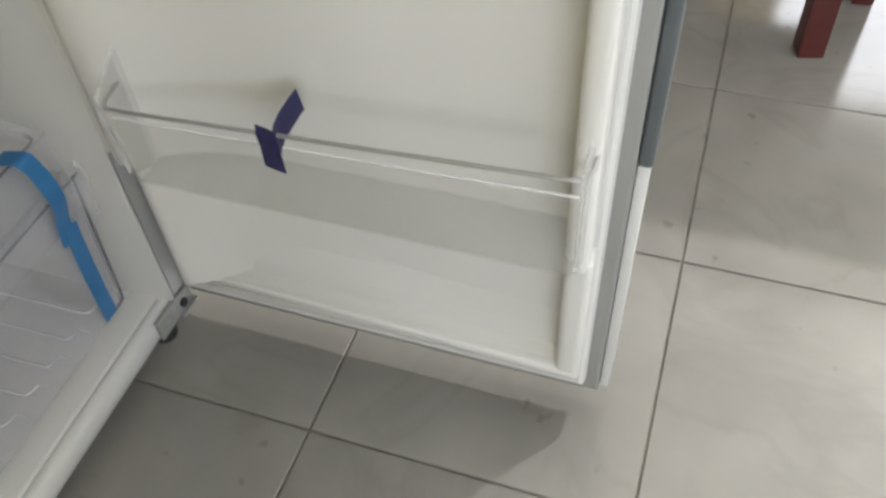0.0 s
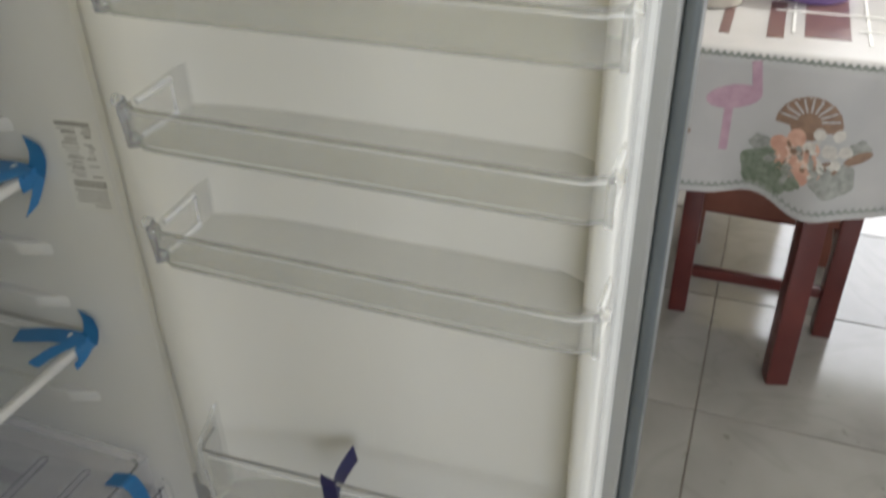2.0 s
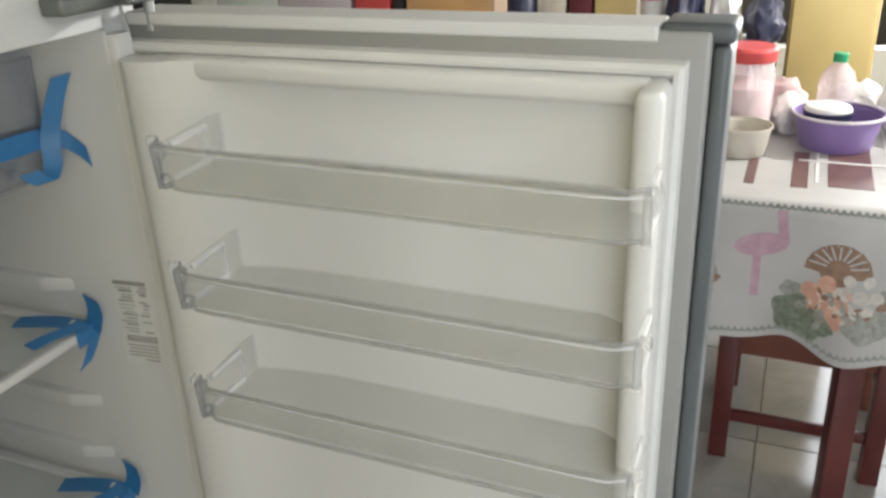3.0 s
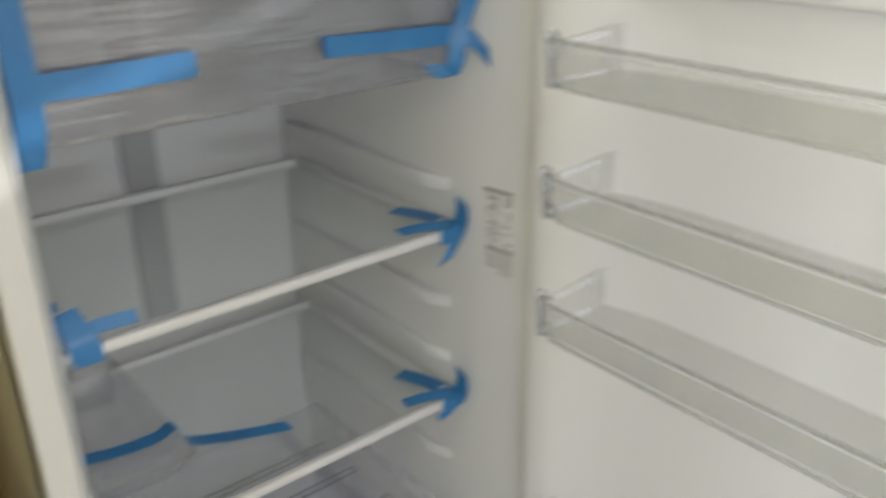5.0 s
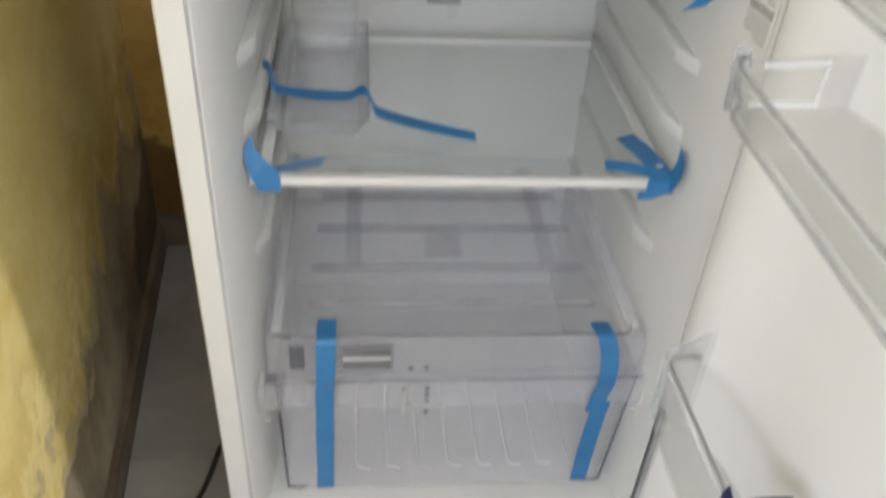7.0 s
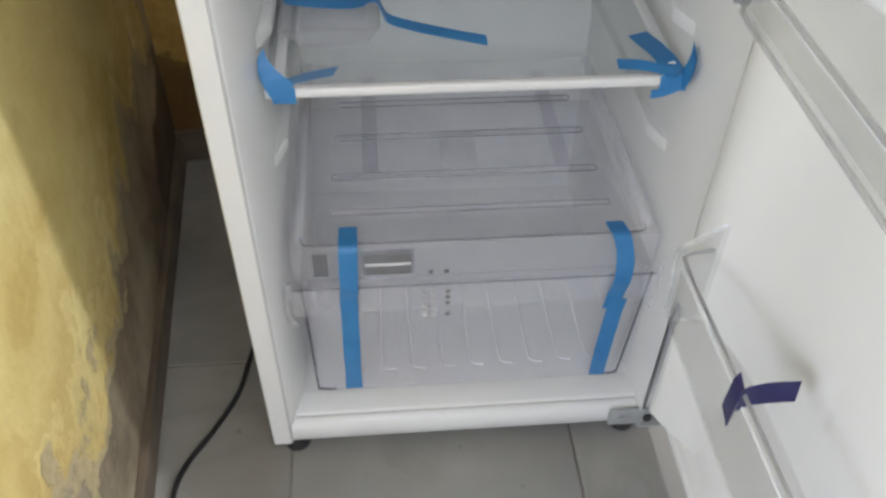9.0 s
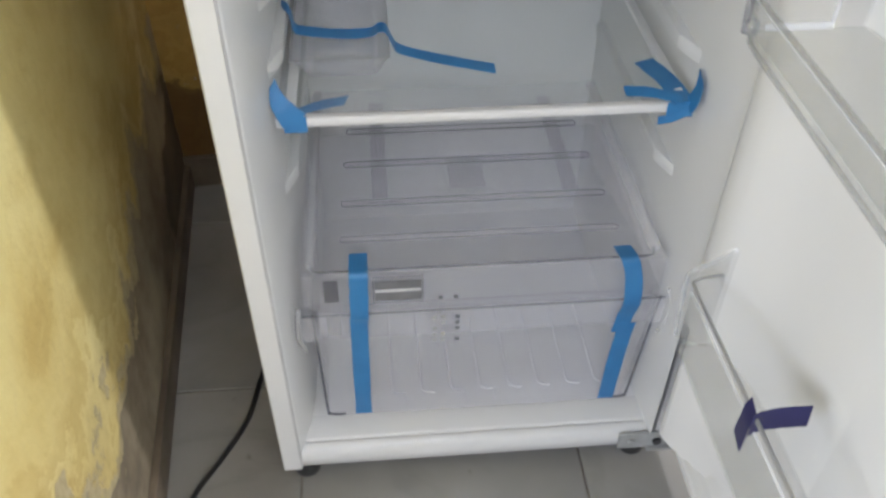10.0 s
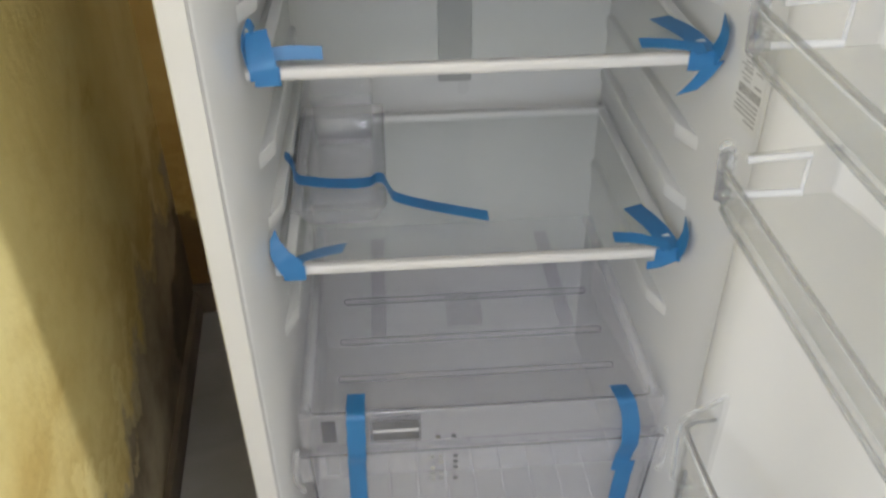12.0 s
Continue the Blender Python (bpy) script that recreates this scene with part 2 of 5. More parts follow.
def smooth_path(pts, n=6):
    """A Catmull-Rom curve through the points."""
    pts = [Vector(p) for p in pts]
    out = []
    for i in range(len(pts) - 1):
        p0, p1, p2, p3 = pts[max(i - 1, 0)], pts[i], pts[i + 1], pts[min(i + 2, len(pts) - 1)]
        for k in range(n):
            t = k / n
            out.append(0.5 * ((2 * p1) + (p2 - p0) * t + (2 * p0 - 5 * p1 + 4 * p2 - p3) * t * t + (3 * p1 - p0 - 3 * p2 + p3) * t ** 3))
    return out + [pts[-1]]


def ribbon(pts, across, thick=0.0007, into=None, ragged=0.0):
    """A strip of tape along pts; across: its half width, as a vector, or one for each point."""
    bm = into or bmesh.new()
    pts = [Vector(p) for p in pts]
    acr = [Vector(a) for a in across] if isinstance(across, list) else [Vector(across)] * len(pts)
    rows = []
    for i, p in enumerate(pts):
        d = pts[min(i + 1, len(pts) - 1)] - pts[max(i - 1, 0)]
        nrm = d.cross(acr[i]).normalized() * thick / 2
        w = acr[i] * (1 + ragged * (random.random() - 0.5))
        rows.append([bm.verts.new(q) for q in (p - w - nrm, p + w - nrm, p + w + nrm, p - w + nrm)])
    for a, b in zip(rows, rows[1:]):
        for k in range(4):
            bm.faces.new((a[k], a[(k + 1) % 4], b[(k + 1) % 4], b[k]))
    bm.faces.new(rows[0][::-1])
    bm.faces.new(rows[-1])
    return bm


def prism(profile, axis, a, b, bevel=0.0, seg=2, into=None):
    """A closed outline of (u, v), pushed along an axis from a to b. axis x: (y, z); y: (x, z); z: (x, y)."""
    bm = into or bmesh.new()
    put = {"x": lambda u, v, w: (w, u, v), "y": lambda u, v, w: (u, w, v), "z": lambda u, v, w: (u, v, w)}[axis]
    lo = [bm.verts.new(put(u, v, a)) for u, v in profile]
    hi = [bm.verts.new(put(u, v, b)) for u, v in profile]
    n = len(profile)
    faces = [bm.faces.new((lo[i], lo[(i + 1) % n], hi[(i + 1) % n], hi[i])) for i in range(n)]
    faces += [bm.faces.new(lo[::-1]), bm.faces.new(hi)]
    if bevel:
        edges = list({e for v in lo + hi for e in v.link_edges})
        bmesh.ops.bevel(bm, geom=edges, offset=bevel, segments=seg, affect="EDGES", profile=0.6)
    return bm


def turned(profile, centre, sides=28, into=None, squash=1.0):
    """A turned body from (radius, height) pairs round a vertical axis."""
    bm = into or bmesh.new()
    c = Vector(centre)
    rings = []
    for r, h in profile:
        rings.append([bm.verts.new(c + Vector((r * math.cos(a), squash * r * math.sin(a), h))) for a in (2 * math.pi * k / sides for k in range(sides))])
    for a, b in zip(rings, rings[1:]):
        for k in range(sides):
            bm.faces.new((a[k], a[(k + 1) % sides], b[(k + 1) % sides], b[k]))
    bm.faces.new(rings[0][::-1])
    bm.faces.new(rings[-1])
    return bm


def frame_yz(x0, x1, y0, y1, z0, z1, w):
    """One rectangular ring, lying in the plane of y and z, of width w and with a lip, between x0 and x1."""
    bm = bmesh.new()
    section = [(0, x1), (0.002, x0 + 0.003), (w * 0.25, x0), (w * 0.42, x0 + 0.001), (w * 0.5, x0 + 0.007), (w * 0.62, x0 + 0.007), (w * 0.7, x0 + 0.002), (w - 0.002, x0 + 0.002), (w, x1)]
    loops = []
    for k, x in section:
        loops.append([bm.verts.new((x, y, z)) for y, z in ((y0 + k, z0 + k), (y1 - k, z0 + k), (y1 - k, z1 - k), (y0 + k, z1 - k))])
    for a, b in zip(loops, loops[1:] + loops[:1]):
        for i in range(4):
            bm.faces.new((a[i], a[(i + 1) % 4], b[(i + 1) % 4], b[i]))
    return bm


# ---------------------------------------------------------------- room
TILE = 0.4435
TX, TY = 0.4665, -0.2475


def wall_paint(name="damp_yellow_paint", climb=-0.05, reach=0.475, tones=((0.57, 0.46, 0.17), (0.66, 0.57, 0.25), (0.73, 0.66, 0.37))):
    """Yellow paint, blotched by damp, that flakes off the grey plaster near the floor."""
    m, n, l, p = mat_new(name)
    co = n.new("ShaderNodeTexCoord")
    sep = n.new("ShaderNodeSeparateXYZ")
    l.new(co.outputs["Object"], sep.inputs["Vector"])
    big, mid, fine = add_noise(n, l, 2.6, 5, 0.6), add_noise(n, l, 5.5, 7, 0.62), add_noise(n, l, 60, 4)
    paint = ramp(n, l, big.outputs["Fac"], list(zip((0.3, 0.5, 0.72), tones)))
    plaster = ramp(n, l, mid.outputs["Fac"], [(0.35, (0.12, 0.097, 0.065)), (0.47, (0.22, 0.18, 0.12)), (0.53, (0.28, 0.235, 0.16)), (0.66, (0.38, 0.325, 0.22))])
    # how far the flaking reaches: a ragged line over the floor, higher towards the corner
    lift = n.new("ShaderNodeMath")
    lift.operation = "MULTIPLY_ADD"
    lift.inputs[1].default_value = climb
    l.new(sep.outputs["Y"], lift.inputs[0])
    l.new(sep.outputs["Z"], lift.inputs[2])
    height = n.new("ShaderNodeMapRange")
    height.inputs["From Min"].default_value, height.inputs["From Max"].default_value = 0.0, 0.52
    height.inputs["To Min"].default_value, height.inputs["To Max"].default_value = reach, -0.26
    l.new(lift.outputs["Value"], height.inputs["Value"])
    add = n.new("ShaderNodeMath")
    add.operation = "ADD"
    l.new(height.outputs["Result"], add.inputs[0])
    l.new(mid.outputs["Fac"], add.inputs[1])
    edge = ramp(n, l, add.outputs["Value"], [(0.585, (0, 0, 0)), (0.60, (1, 1, 1))])
    stain = ramp(n, l, add.outputs["Value"], [(0.30, (1, 1, 1)), (0.44, (0.84, 0.78, 0.68)), (0.455, (1.0, 1.0, 1.0)), (0.585, (0.70, 0.63, 0.52))])
    mul = n.new("ShaderNodeMix")
    mul.data_type, mul.blend_type = "RGBA", "MULTIPLY"
    mul.inputs["Factor"].default_value = 1
    l.new(paint.outputs["Color"], mul.inputs["A"])
    l.new(stain.outputs["Color"], mul.inputs["B"])
    # brown damp blotches with crisp rims, thinning out upwards
    blot = add_noise(n, l, 4.2, 7, 0.62)
    blot.inputs["Distortion"].default_value = 0.6
    low = n.new("ShaderNodeMapRange")
    low.inputs["From Min"].default_value, low.inputs["From Max"].default_value = 0.1, 0.85
    low.inputs["To Min"].default_value, low.inputs["To Max"].default_value = 0.07, -0.16
    l.new(sep.outputs["Z"], low.inputs["Value"])
    spread = n.new("ShaderNodeMath")
    spread.operation = "ADD"
    l.new(blot.outputs["Fac"], spread.inputs[0])
    l.new(low.outputs["Result"], spread.inputs[1])
    brown = ramp(n, l, spread.outputs["Value"], [(0.40, (1, 1, 1)), (0.50, (0.94, 0.91, 0.85)), (0.53, (0.84, 0.77, 0.65)), (0.66, (0.88, 0.83, 0.73))])
    damp = n.new("ShaderNodeMix")
    damp.data_type, damp.blend_type = "RGBA", "MULTIPLY"
    damp.inputs["Factor"].default_value = 1
    l.new(mul.outputs["Result"], damp.inputs["A"])
    l.new(brown.outputs["Color"], damp.inputs["B"])
    # a pale undercoat shows between the paint and the bare plaster
    under = ramp(n, l, fine.outputs["Fac"], [(0.3, (0.35, 0.28, 0.145)), (0.7, (0.46, 0.39, 0.225))])
    bare = ramp(n, l, add.outputs["Value"], [(0.515, (0, 0, 0)), (0.53, (1, 1, 1))])
    coat = n.new("ShaderNodeMix")
    coat.data_type = "RGBA"
    l.new(bare.outputs["Color"], coat.inputs["Factor"])
    l.new(damp.outputs["Result"], coat.inputs["A"])
    l.new(under.outputs["Color"], coat.inputs["B"])
    mix = n.new("ShaderNodeMix")
    mix.data_type = "RGBA"
    l.new(edge.outputs["Color"], mix.inputs["Factor"])
    l.new(coat.outputs["Result"], mix.inputs["A"])
    l.new(plaster.outputs["Color"], mix.inputs["B"])
    # a dark damp patch at the foot of the corner, with a ragged outline
    away = n.new("ShaderNodeVectorMath")
    away.operation = "DISTANCE"
    squash = n.new("ShaderNodeVectorMath")
    squash.operation = "MULTIPLY"
    squash.inputs[1].default_value = (1.6, 1.0, 0.85)
    l.new(co.outputs["Object"], squash.inputs[0])
    l.new(squash.outputs["Vector"], away.inputs[0])
    away.inputs[1].default_value = (0.0, 0.76, 0.02)
    wob = n.new("ShaderNodeMath")
    wob.operation = "MULTIPLY_ADD"
    wob.inputs[1].default_value = 0.32
    l.new(mid.outputs["Fac"], wob.inputs[0])
    l.new(away.outputs["Value"], wob.inputs[2])
    patch = ramp(n, l, wob.outputs["Value"], [(0.38, (0.38, 0.345, 0.29)), (0.395, (1, 1, 1))])
    wet = n.new("ShaderNodeMix")
    wet.data_type, wet.blend_type = "RGBA", "MULTIPLY"
    wet.inputs["Factor"].default_value = 1
    l.new(mix.outputs["Result"], wet.inputs["A"])
    l.new(patch.outputs["Color"], wet.inputs["B"])
    l.new(wet.outputs["Result"], p.inputs["Base Color"])
    p.inputs["Roughness"].default_value = 0.62
    sub = n.new("ShaderNodeMath")
    sub.operation = "MULTIPLY_ADD"
    sub.inputs[1].default_value = -1.2
    steps = n.new("ShaderNodeMath")
    steps.operation = "ADD"
    l.new(edge.outputs["Color"], steps.inputs[0])
    l.new(bare.outputs["Color"], steps.inputs[1])
    l.new(steps.outputs["Value"], sub.inputs[0])
    l.new(fine.outputs["Fac"], sub.inputs[2])
    bump_to(n, l, sub.outputs["Value"], p, 0.7, 0.002)
    return m


def tile_stone():
    """Polished light grey tile with faint cloudy veins."""
    m, n, l, p = mat_new("grey_marble_tile")
    info = n.new("ShaderNodeObjectInfo")
    co = n.new("ShaderNodeTexCoord")
    shift = n.new("ShaderNodeVectorMath")
    shift.operation = "MULTIPLY_ADD"
    shift.inputs[1].default_value = (37, 23, 11)
    l.new(info.outputs["Random"], shift.inputs[0])
    l.new(co.outputs["Object"], shift.inputs[2])
    cloud, vein, speck = (n.new("ShaderNodeTexNoise") for _ in range(3))
    for t, s, d in ((cloud, 3.5, 5), (vein, 2.2, 9), (speck, 120, 3)):
        t.inputs["Scale"].default_value, t.inputs["Detail"].default_value = s, d
        l.new(shift.outputs["Vector"], t.inputs["Vector"])
    vein.inputs["Distortion"].default_value = 1.4
    base = ramp(n, l, cloud.outputs["Fac"], [(0.3, (0.215, 0.207, 0.190)), (0.7, (0.30, 0.29, 0.270))])
    dark = ramp(n, l, vein.outputs["Fac"], [(0.46, (1, 1, 1)), (0.495, (0.83, 0.83, 0.82)), (0.53, (1, 1, 1))])
    mul = n.new("ShaderNodeMix")
    mul.data_type, mul.blend_type = "RGBA", "MULTIPLY"
    mul.inputs["Factor"].default_value = 0.4
    l.new(base.outputs["Color"], mul.inputs["A"])
    l.new(dark.outputs["Color"], mul.inputs["B"])
    l.new(mul.outputs["Result"], p.inputs["Base Color"])
    spots = n.new("ShaderNodeTexNoise")
    spots.inputs["Scale"].default_value, spots.inputs["Detail"].default_value = 26, 2
    l.new(shift.outputs["Vector"], spots.inputs["Vector"])
    dirt = ramp(n, l, spots.outputs["Fac"], [(0.71, (1, 1, 1)), (0.78, (0.74, 0.72, 0.68))])
    soil = n.new("ShaderNodeMix")
    soil.data_type, soil.blend_type = "RGBA", "MULTIPLY"
    soil.inputs["Factor"].default_value = 1
    l.new(mul.outputs["Result"], soil.inputs["A"])
    l.new(dirt.outputs["Color"], soil.inputs["B"])
    l.new(soil.outputs["Result"], p.inputs["Base Color"])
    r = ramp(n, l, speck.outputs["Fac"], [(0.3, (0.07, 0.07, 0.07)), (0.75, (0.17, 0.17, 0.17))])
    l.new(r.outputs["Color"], p.inputs["Roughness"])
    bump_to(n, l, cloud.outputs["Fac"], p, 0.12, 0.004)
    return m


M["wall"] = wall_paint()
# back wall: same recipe in darker, browner tones, hardly flaking
M["wall_back"] = wall_paint("browner_yellow_paint", 0.0, 0.05, ((0.36, 0.22, 0.05), (0.44, 0.29, 0.075), (0.50, 0.35, 0.11)))
M["tile"] = tile_stone()
M["grout"] = surface("dark_grout", (0.20, 0.18, 0.15), (0.12, 0.105, 0.085), 0.8, scale=30, bump=0.4, fine=300)
M["skirt"] = surface("skirting_tile", (0.15, 0.118, 0.08), (0.09, 0.07, 0.05), 0.5, scale=9, bump=0.2)
M["cream"] = surface("cream_wall", (0.62, 0.60, 0.53), (0.56, 0.54, 0.47), 0.7, scale=2, bump=0.2, fine=120)
M["ceiling"] = surface("white_ceiling", (0.74, 0.73, 0.70), (0.69, 0.68, 0.65), 0.8, scale=2, bump=0.2, fine=120)
M["ochre"] = surface("ochre_paint", (0.56, 0.44, 0.19), (0.50, 0.38, 0.15), 0.5, scale=3, bump=0.15, fine=90)

ROOM = pose(-0.195, 0, 0, 0, 0, 4.2)


def wall(name, lo, hi, material, label, holes=()):
    """A wall of boxes in the room's own frame, left open at its holes. lo, hi: opposite corners; holes: (a0, a1, z0, z1) along its length."""
    bm = bmesh.new()
    along = 0 if hi[0] - lo[0] > hi[1] - lo[1] else 1
    cuts = sorted({lo[along], hi[along], *(v for h in holes for v in h[:2])})
    levels = sorted({lo[2], hi[2], *(v for h in holes for v in h[2:])})
    for a0, a1 in zip(cuts, cuts[1:]):
        for z0, z1 in zip(levels, levels[1:]):
            if any(h[0] <= a0 and a1 <= h[1] and h[2] <= z0 and z1 <= h[3] for h in holes):
                continue
            p, q = list(lo), list(hi)
            p[along], q[along], p[2], q[2] = a0, a1, z0, z1
            cube(p, q, 0, 1, bm)
    bmesh.ops.remove_doubles(bm, verts=bm.verts, dist=1e-5)
    ob = part(name, bm, material, None, label, 0)
    ob.matrix_world = ROOM
    return tagged(ob, "", "wall", "", "structure")


wall("wall_west", (-0.12, -0.45, 0), (0, 0.78, 2.7), M["wall"], "yellow painted wall, damp-stained and flaking near the floor")
wall("wall_north", (-0.12, 0.78, 0), (1.0, 0.9, 2.7), M["wall_back"], "browner yellow wall behind the refrigerator, stained at the foot")
wall("wall_return", (0.88, 0.9, 0), (1.0, 3.4, 2.7), M["cream"], "plain pale wall")
wall("wall_far_north", (0.88, 3.4, 0), (4.9, 3.52, 2.7), M["cream"], "plain pale wall at the far end")
wall("wall_east", (4.78, -3.6, 0), (4.9, 3.4, 2.7), M["cream"], "pale wall with a bright window", [(-2.6, -0.6, 0.45, 2.45)])
# unseen south and far west walls, opened only to let the fills in
wall("wall_south", (-2.5, -3.72, 0), (4.9, -3.6, 2.7), M["cream"], "unseen pale wall with an opening added for fill light", [(-1.95, -0.15, 0.6, 2.2)])
wall("wall_far_west", (-2.5, -3.6, 0), (-2.38, -0.45, 2.7), M["cream"], "unseen pale wall with an opening added for fill light", [(-3.2, -0.95, 0.8, 1.8)])
wall("wall_side", (-2.38, -0.57, 0), (-0.121, -0.45, 2.7), M["cream"], "plain pale wall")
ceil = part("ceiling", cube((-2.6, -3.8, 2.7), (5.0, 3.6, 2.8), 0), M["ceiling"], None, "plain white ceiling", 0)
ceil.matrix_world = ROOM
tagged(ceil, "", "ceiling", "", "structure")
for nm, lo, hi in (("baseboard_west", (0.0, -0.45, 0), (0.012, 0.765, 0.062)), ("baseboard_north", (0.0, 0.766, 0), (1.0, 0.779, 0.075))):
    b = part(nm, cube(lo, hi, 0.002), M["skirt"], None, "dirty brown skirting tiles along the wall's foot")
    b.matrix_world = ROOM
    tagged(b, "", "baseboard", "", "structure")

floor = part("floor", cube((-2.9, -4.3, -0.1), (5.3, 4.0, -0.003), 0), M["grout"], None, "light grey polished marble tiles with dark joints", 0)
tagged(floor, "", "floor", "", "structure")

# added bulbs, out of view: one gives the wall's shadow edge, one the glints
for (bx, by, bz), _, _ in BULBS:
    lampob = thing("added_bulb", (bx, by, bz), "unseen bare bulb on a black flex, added as a light source", "lamp", "hanging bulbs")
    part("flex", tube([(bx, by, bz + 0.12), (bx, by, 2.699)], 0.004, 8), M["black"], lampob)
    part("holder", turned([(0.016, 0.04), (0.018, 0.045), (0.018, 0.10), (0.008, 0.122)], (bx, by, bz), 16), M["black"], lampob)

# ---------------------------------------------------------------- refrigerator
W, D = 0.60, 0.60
Z0, ZM = 0.040, 1.222            # under edge of the cabinet, top of the lower compartment
fridge = thing("refrigerator", (0.3, 0.3, 0.0), "new white two-door refrigerator with both doors open", "refrigerator")
# outer shell: sides, back, top, bottom
part("side_panel", cube((0, 0.004, Z0), (0.012, D, 1.72), 0.003), M["enamel"], fridge, "white enamelled side")
part("side_panel", cube((W - 0.012, 0.004, Z0), (W, D, 1.72), 0.003), M["enamel"], fridge, "white enamelled side")
part("back_panel", cube((0.012, D - 0.012, Z0), (W - 0.012, D, 1.72), 0.002), M["enamel"], fridge)
part("top_panel", cube((0.0, 0.004, 1.7202), (W, D, 1.735), 0.004), M["enamel"], fridge)
part("floor_panel", cube((0.012, 0.03, Z0), (W - 0.012, D - 0.012, 0.07), 0.002), M["enamel"], fridge)
# front edges of the cabinet, with the narrow groove of the seam
for flip in (False, True):
    edge = [(0.0, 0.03), (0.0, 0.002), (0.002, 0.0), (0.0272, 0.0), (0.0277, 0.003), (0.0289, 0.003), (0.0294, 0.0002), (0.0298, 0.03)]
    part("front_jamb", prism([(W - x if flip else x, y) for x, y in edge], "z", Z0, 1.72), M["enamel"], fridge, "", 20)
part("front_lip", prism([(0.004, 0.046), (0.0, 0.050), (0.0, 0.062)] + [(0.016 - 0.016 * math.cos(radians(a)), 0.062 + 0.0228 * math.sin(radians(a))) for a in range(8, 91, 7)] + [(0.0175, 0.0848), (0.0188, 0.0836), (0.0200, 0.0866), (0.023, 0.0882), (0.06, 0.0915), (0.06, 0.046)], "x", 0.030, W - 0.030), M["sill"], fridge, "glossy white sill", 50)
part("middle_rail", cubes([((0.022, 0.0, ZM + 0.004), (W - 0.022, 0.05, 1.30))], 0.004), M["enamel"], fridge)
part("hinge_cover", cube((0.6003, -0.0026, 0.062), (0.616, 0.012, 1.718), 0.001), M["gasket"], fridge, "pale strip along the hinge side")
# inner lining of the lower compartment
LY, LZ0, LZ1 = 0.520, 0.094, ZM
for nm, flip in (("lining_left", False), ("lining_right", True)):
    edge = [(0.0300, 0.0006), (0.0314, 0.0016), (0.0326, 0.0034), (0.0465, 0.056), (0.052, 0.12), (0.056, LY), (0.013, LY), (0.013, 0.032), (0.0300, 0.032)]
    if flip:                             # on the hinge side the lining comes further forward
        edge[:4] = [(0.0380, -0.0085), (0.0385, -0.0078), (0.0392, -0.0040), (0.0465, 0.056)]
        edge[-1] = (0.0380, 0.032)
    part(nm, prism([(W - x if flip else x, y) for x, y in edge], "z", LZ0 - 0.01, LZ1 + 0.004), M["liner"], fridge, "", 30)
part("jamb_cover", prism([(0.5865, -0.0002), (0.5865, -0.0200), (0.5700, -0.0205), (0.5660, -0.0195), (0.5642, -0.0170), (0.5622, -0.0086), (0.5622, -0.0002)], "z", 0.372, LZ1), M["gasket"], fridge, "pale moulded edge on the hinge side", 40)
part("lining_back", cube((0.014, LY, LZ0 - 0.01), (W - 0.014, LY + 0.03, LZ1 + 0.004), 0), M["liner"], fridge)
part("lining_floor", prism([(0.06, LZ0 - 0.0025), (0.2, LZ0 - 0.001), (LY, LZ0 + 0.002), (LY, 0.071), (0.06, 0.071)], "x", 0.046, W - 0.046), M["liner"], fridge)
part("lining_ceiling", cube((0.014, 0.051, LZ1), (W - 0.014, LY, LZ1 + 0.02), 0), M["liner"], fridge)
part("freezer_filling", cube((0.014, 0.051, 1.3001), (W - 0.014, D - 0.014, 1.7198), 0), M["liner"], fridge)
# shelf rests: long ridges, rounded at the front
for z in (0.505, 0.605, 0.672, 0.755, 0.860, 0.925):
    for s in (0, 1):
        x0, x1 = (0.050, 0.066) if s == 0 else (W - 0.066, W - 0.050)
        tip = x0 if s == 0 else x1
        inner = x1 if s == 0 else x0
        bm = prism([(tip, 0.105), (inner, 0.15), (inner, LY - 0.02), (tip, LY - 0.02)], "z", z - 0.016, z + 0.004, 0.004, 2)
        part("shelf_rest", bm, M["liner"], fridge)
part("air_duct", cubes([((0.278, LY - 0.010, 0.655), (0.330, LY, LZ1 - 0.002))], 0.003), M["duct"], fridge, "grey vertical air duct cover")
for x in (0.02, W - 0.06):
    part("foot", turned([(0.012, 0.026), (0.012, 0.04), (0.019, 0.024), (0.020, 0.004), (0.018, 0.0)][::-1], (x + 0.012, 0.03, 0.0), 20), M["black"], fridge, "black screw foot")
for x in (0.03, W - 0.05):
    part("foot", turned([(0.018, 0.0), (0.02, 0.004), (0.019, 0.03), (0.012, 0.041)], (x, 0.55, 0.0), 16), M["black"], fridge, "black screw foot")
# hinges
low = part("lower_hinge", cubes([((0.515, -0.006, 0.046), (0.597, -0.001, 0.082)), ((0.56, -0.014, 0.0465), (0.60, -0.0005, 0.050))], 0.002), M["steel"], fridge, "galvanised lower hinge bracket")
part("hinge_screw", tube([(0.535, -0.007, 0.064), (0.535, -0.011, 0.064)], 0.007, 10), M["steel"], low)
part("hinge_screw", tube([(0.575, -0.007, 0.064), (0.575, -0.011, 0.064)], 0.007, 10), M["black"], low)
mid = part("middle_hinge", cubes([((0.492, -0.030, 1.2505), (0.60, -0.001, 1.268)), ((0.56, -0.05, 1.252), (0.622, -0.0012, 1.262))], 0.004, 3), M["hinge"], fridge, "grey steel middle hinge")
part("hinge_pin", tube([(0.606, -0.034, 1.22), (0.606, -0.034, 1.30)], 0.006, 10), M["steel"], mid)

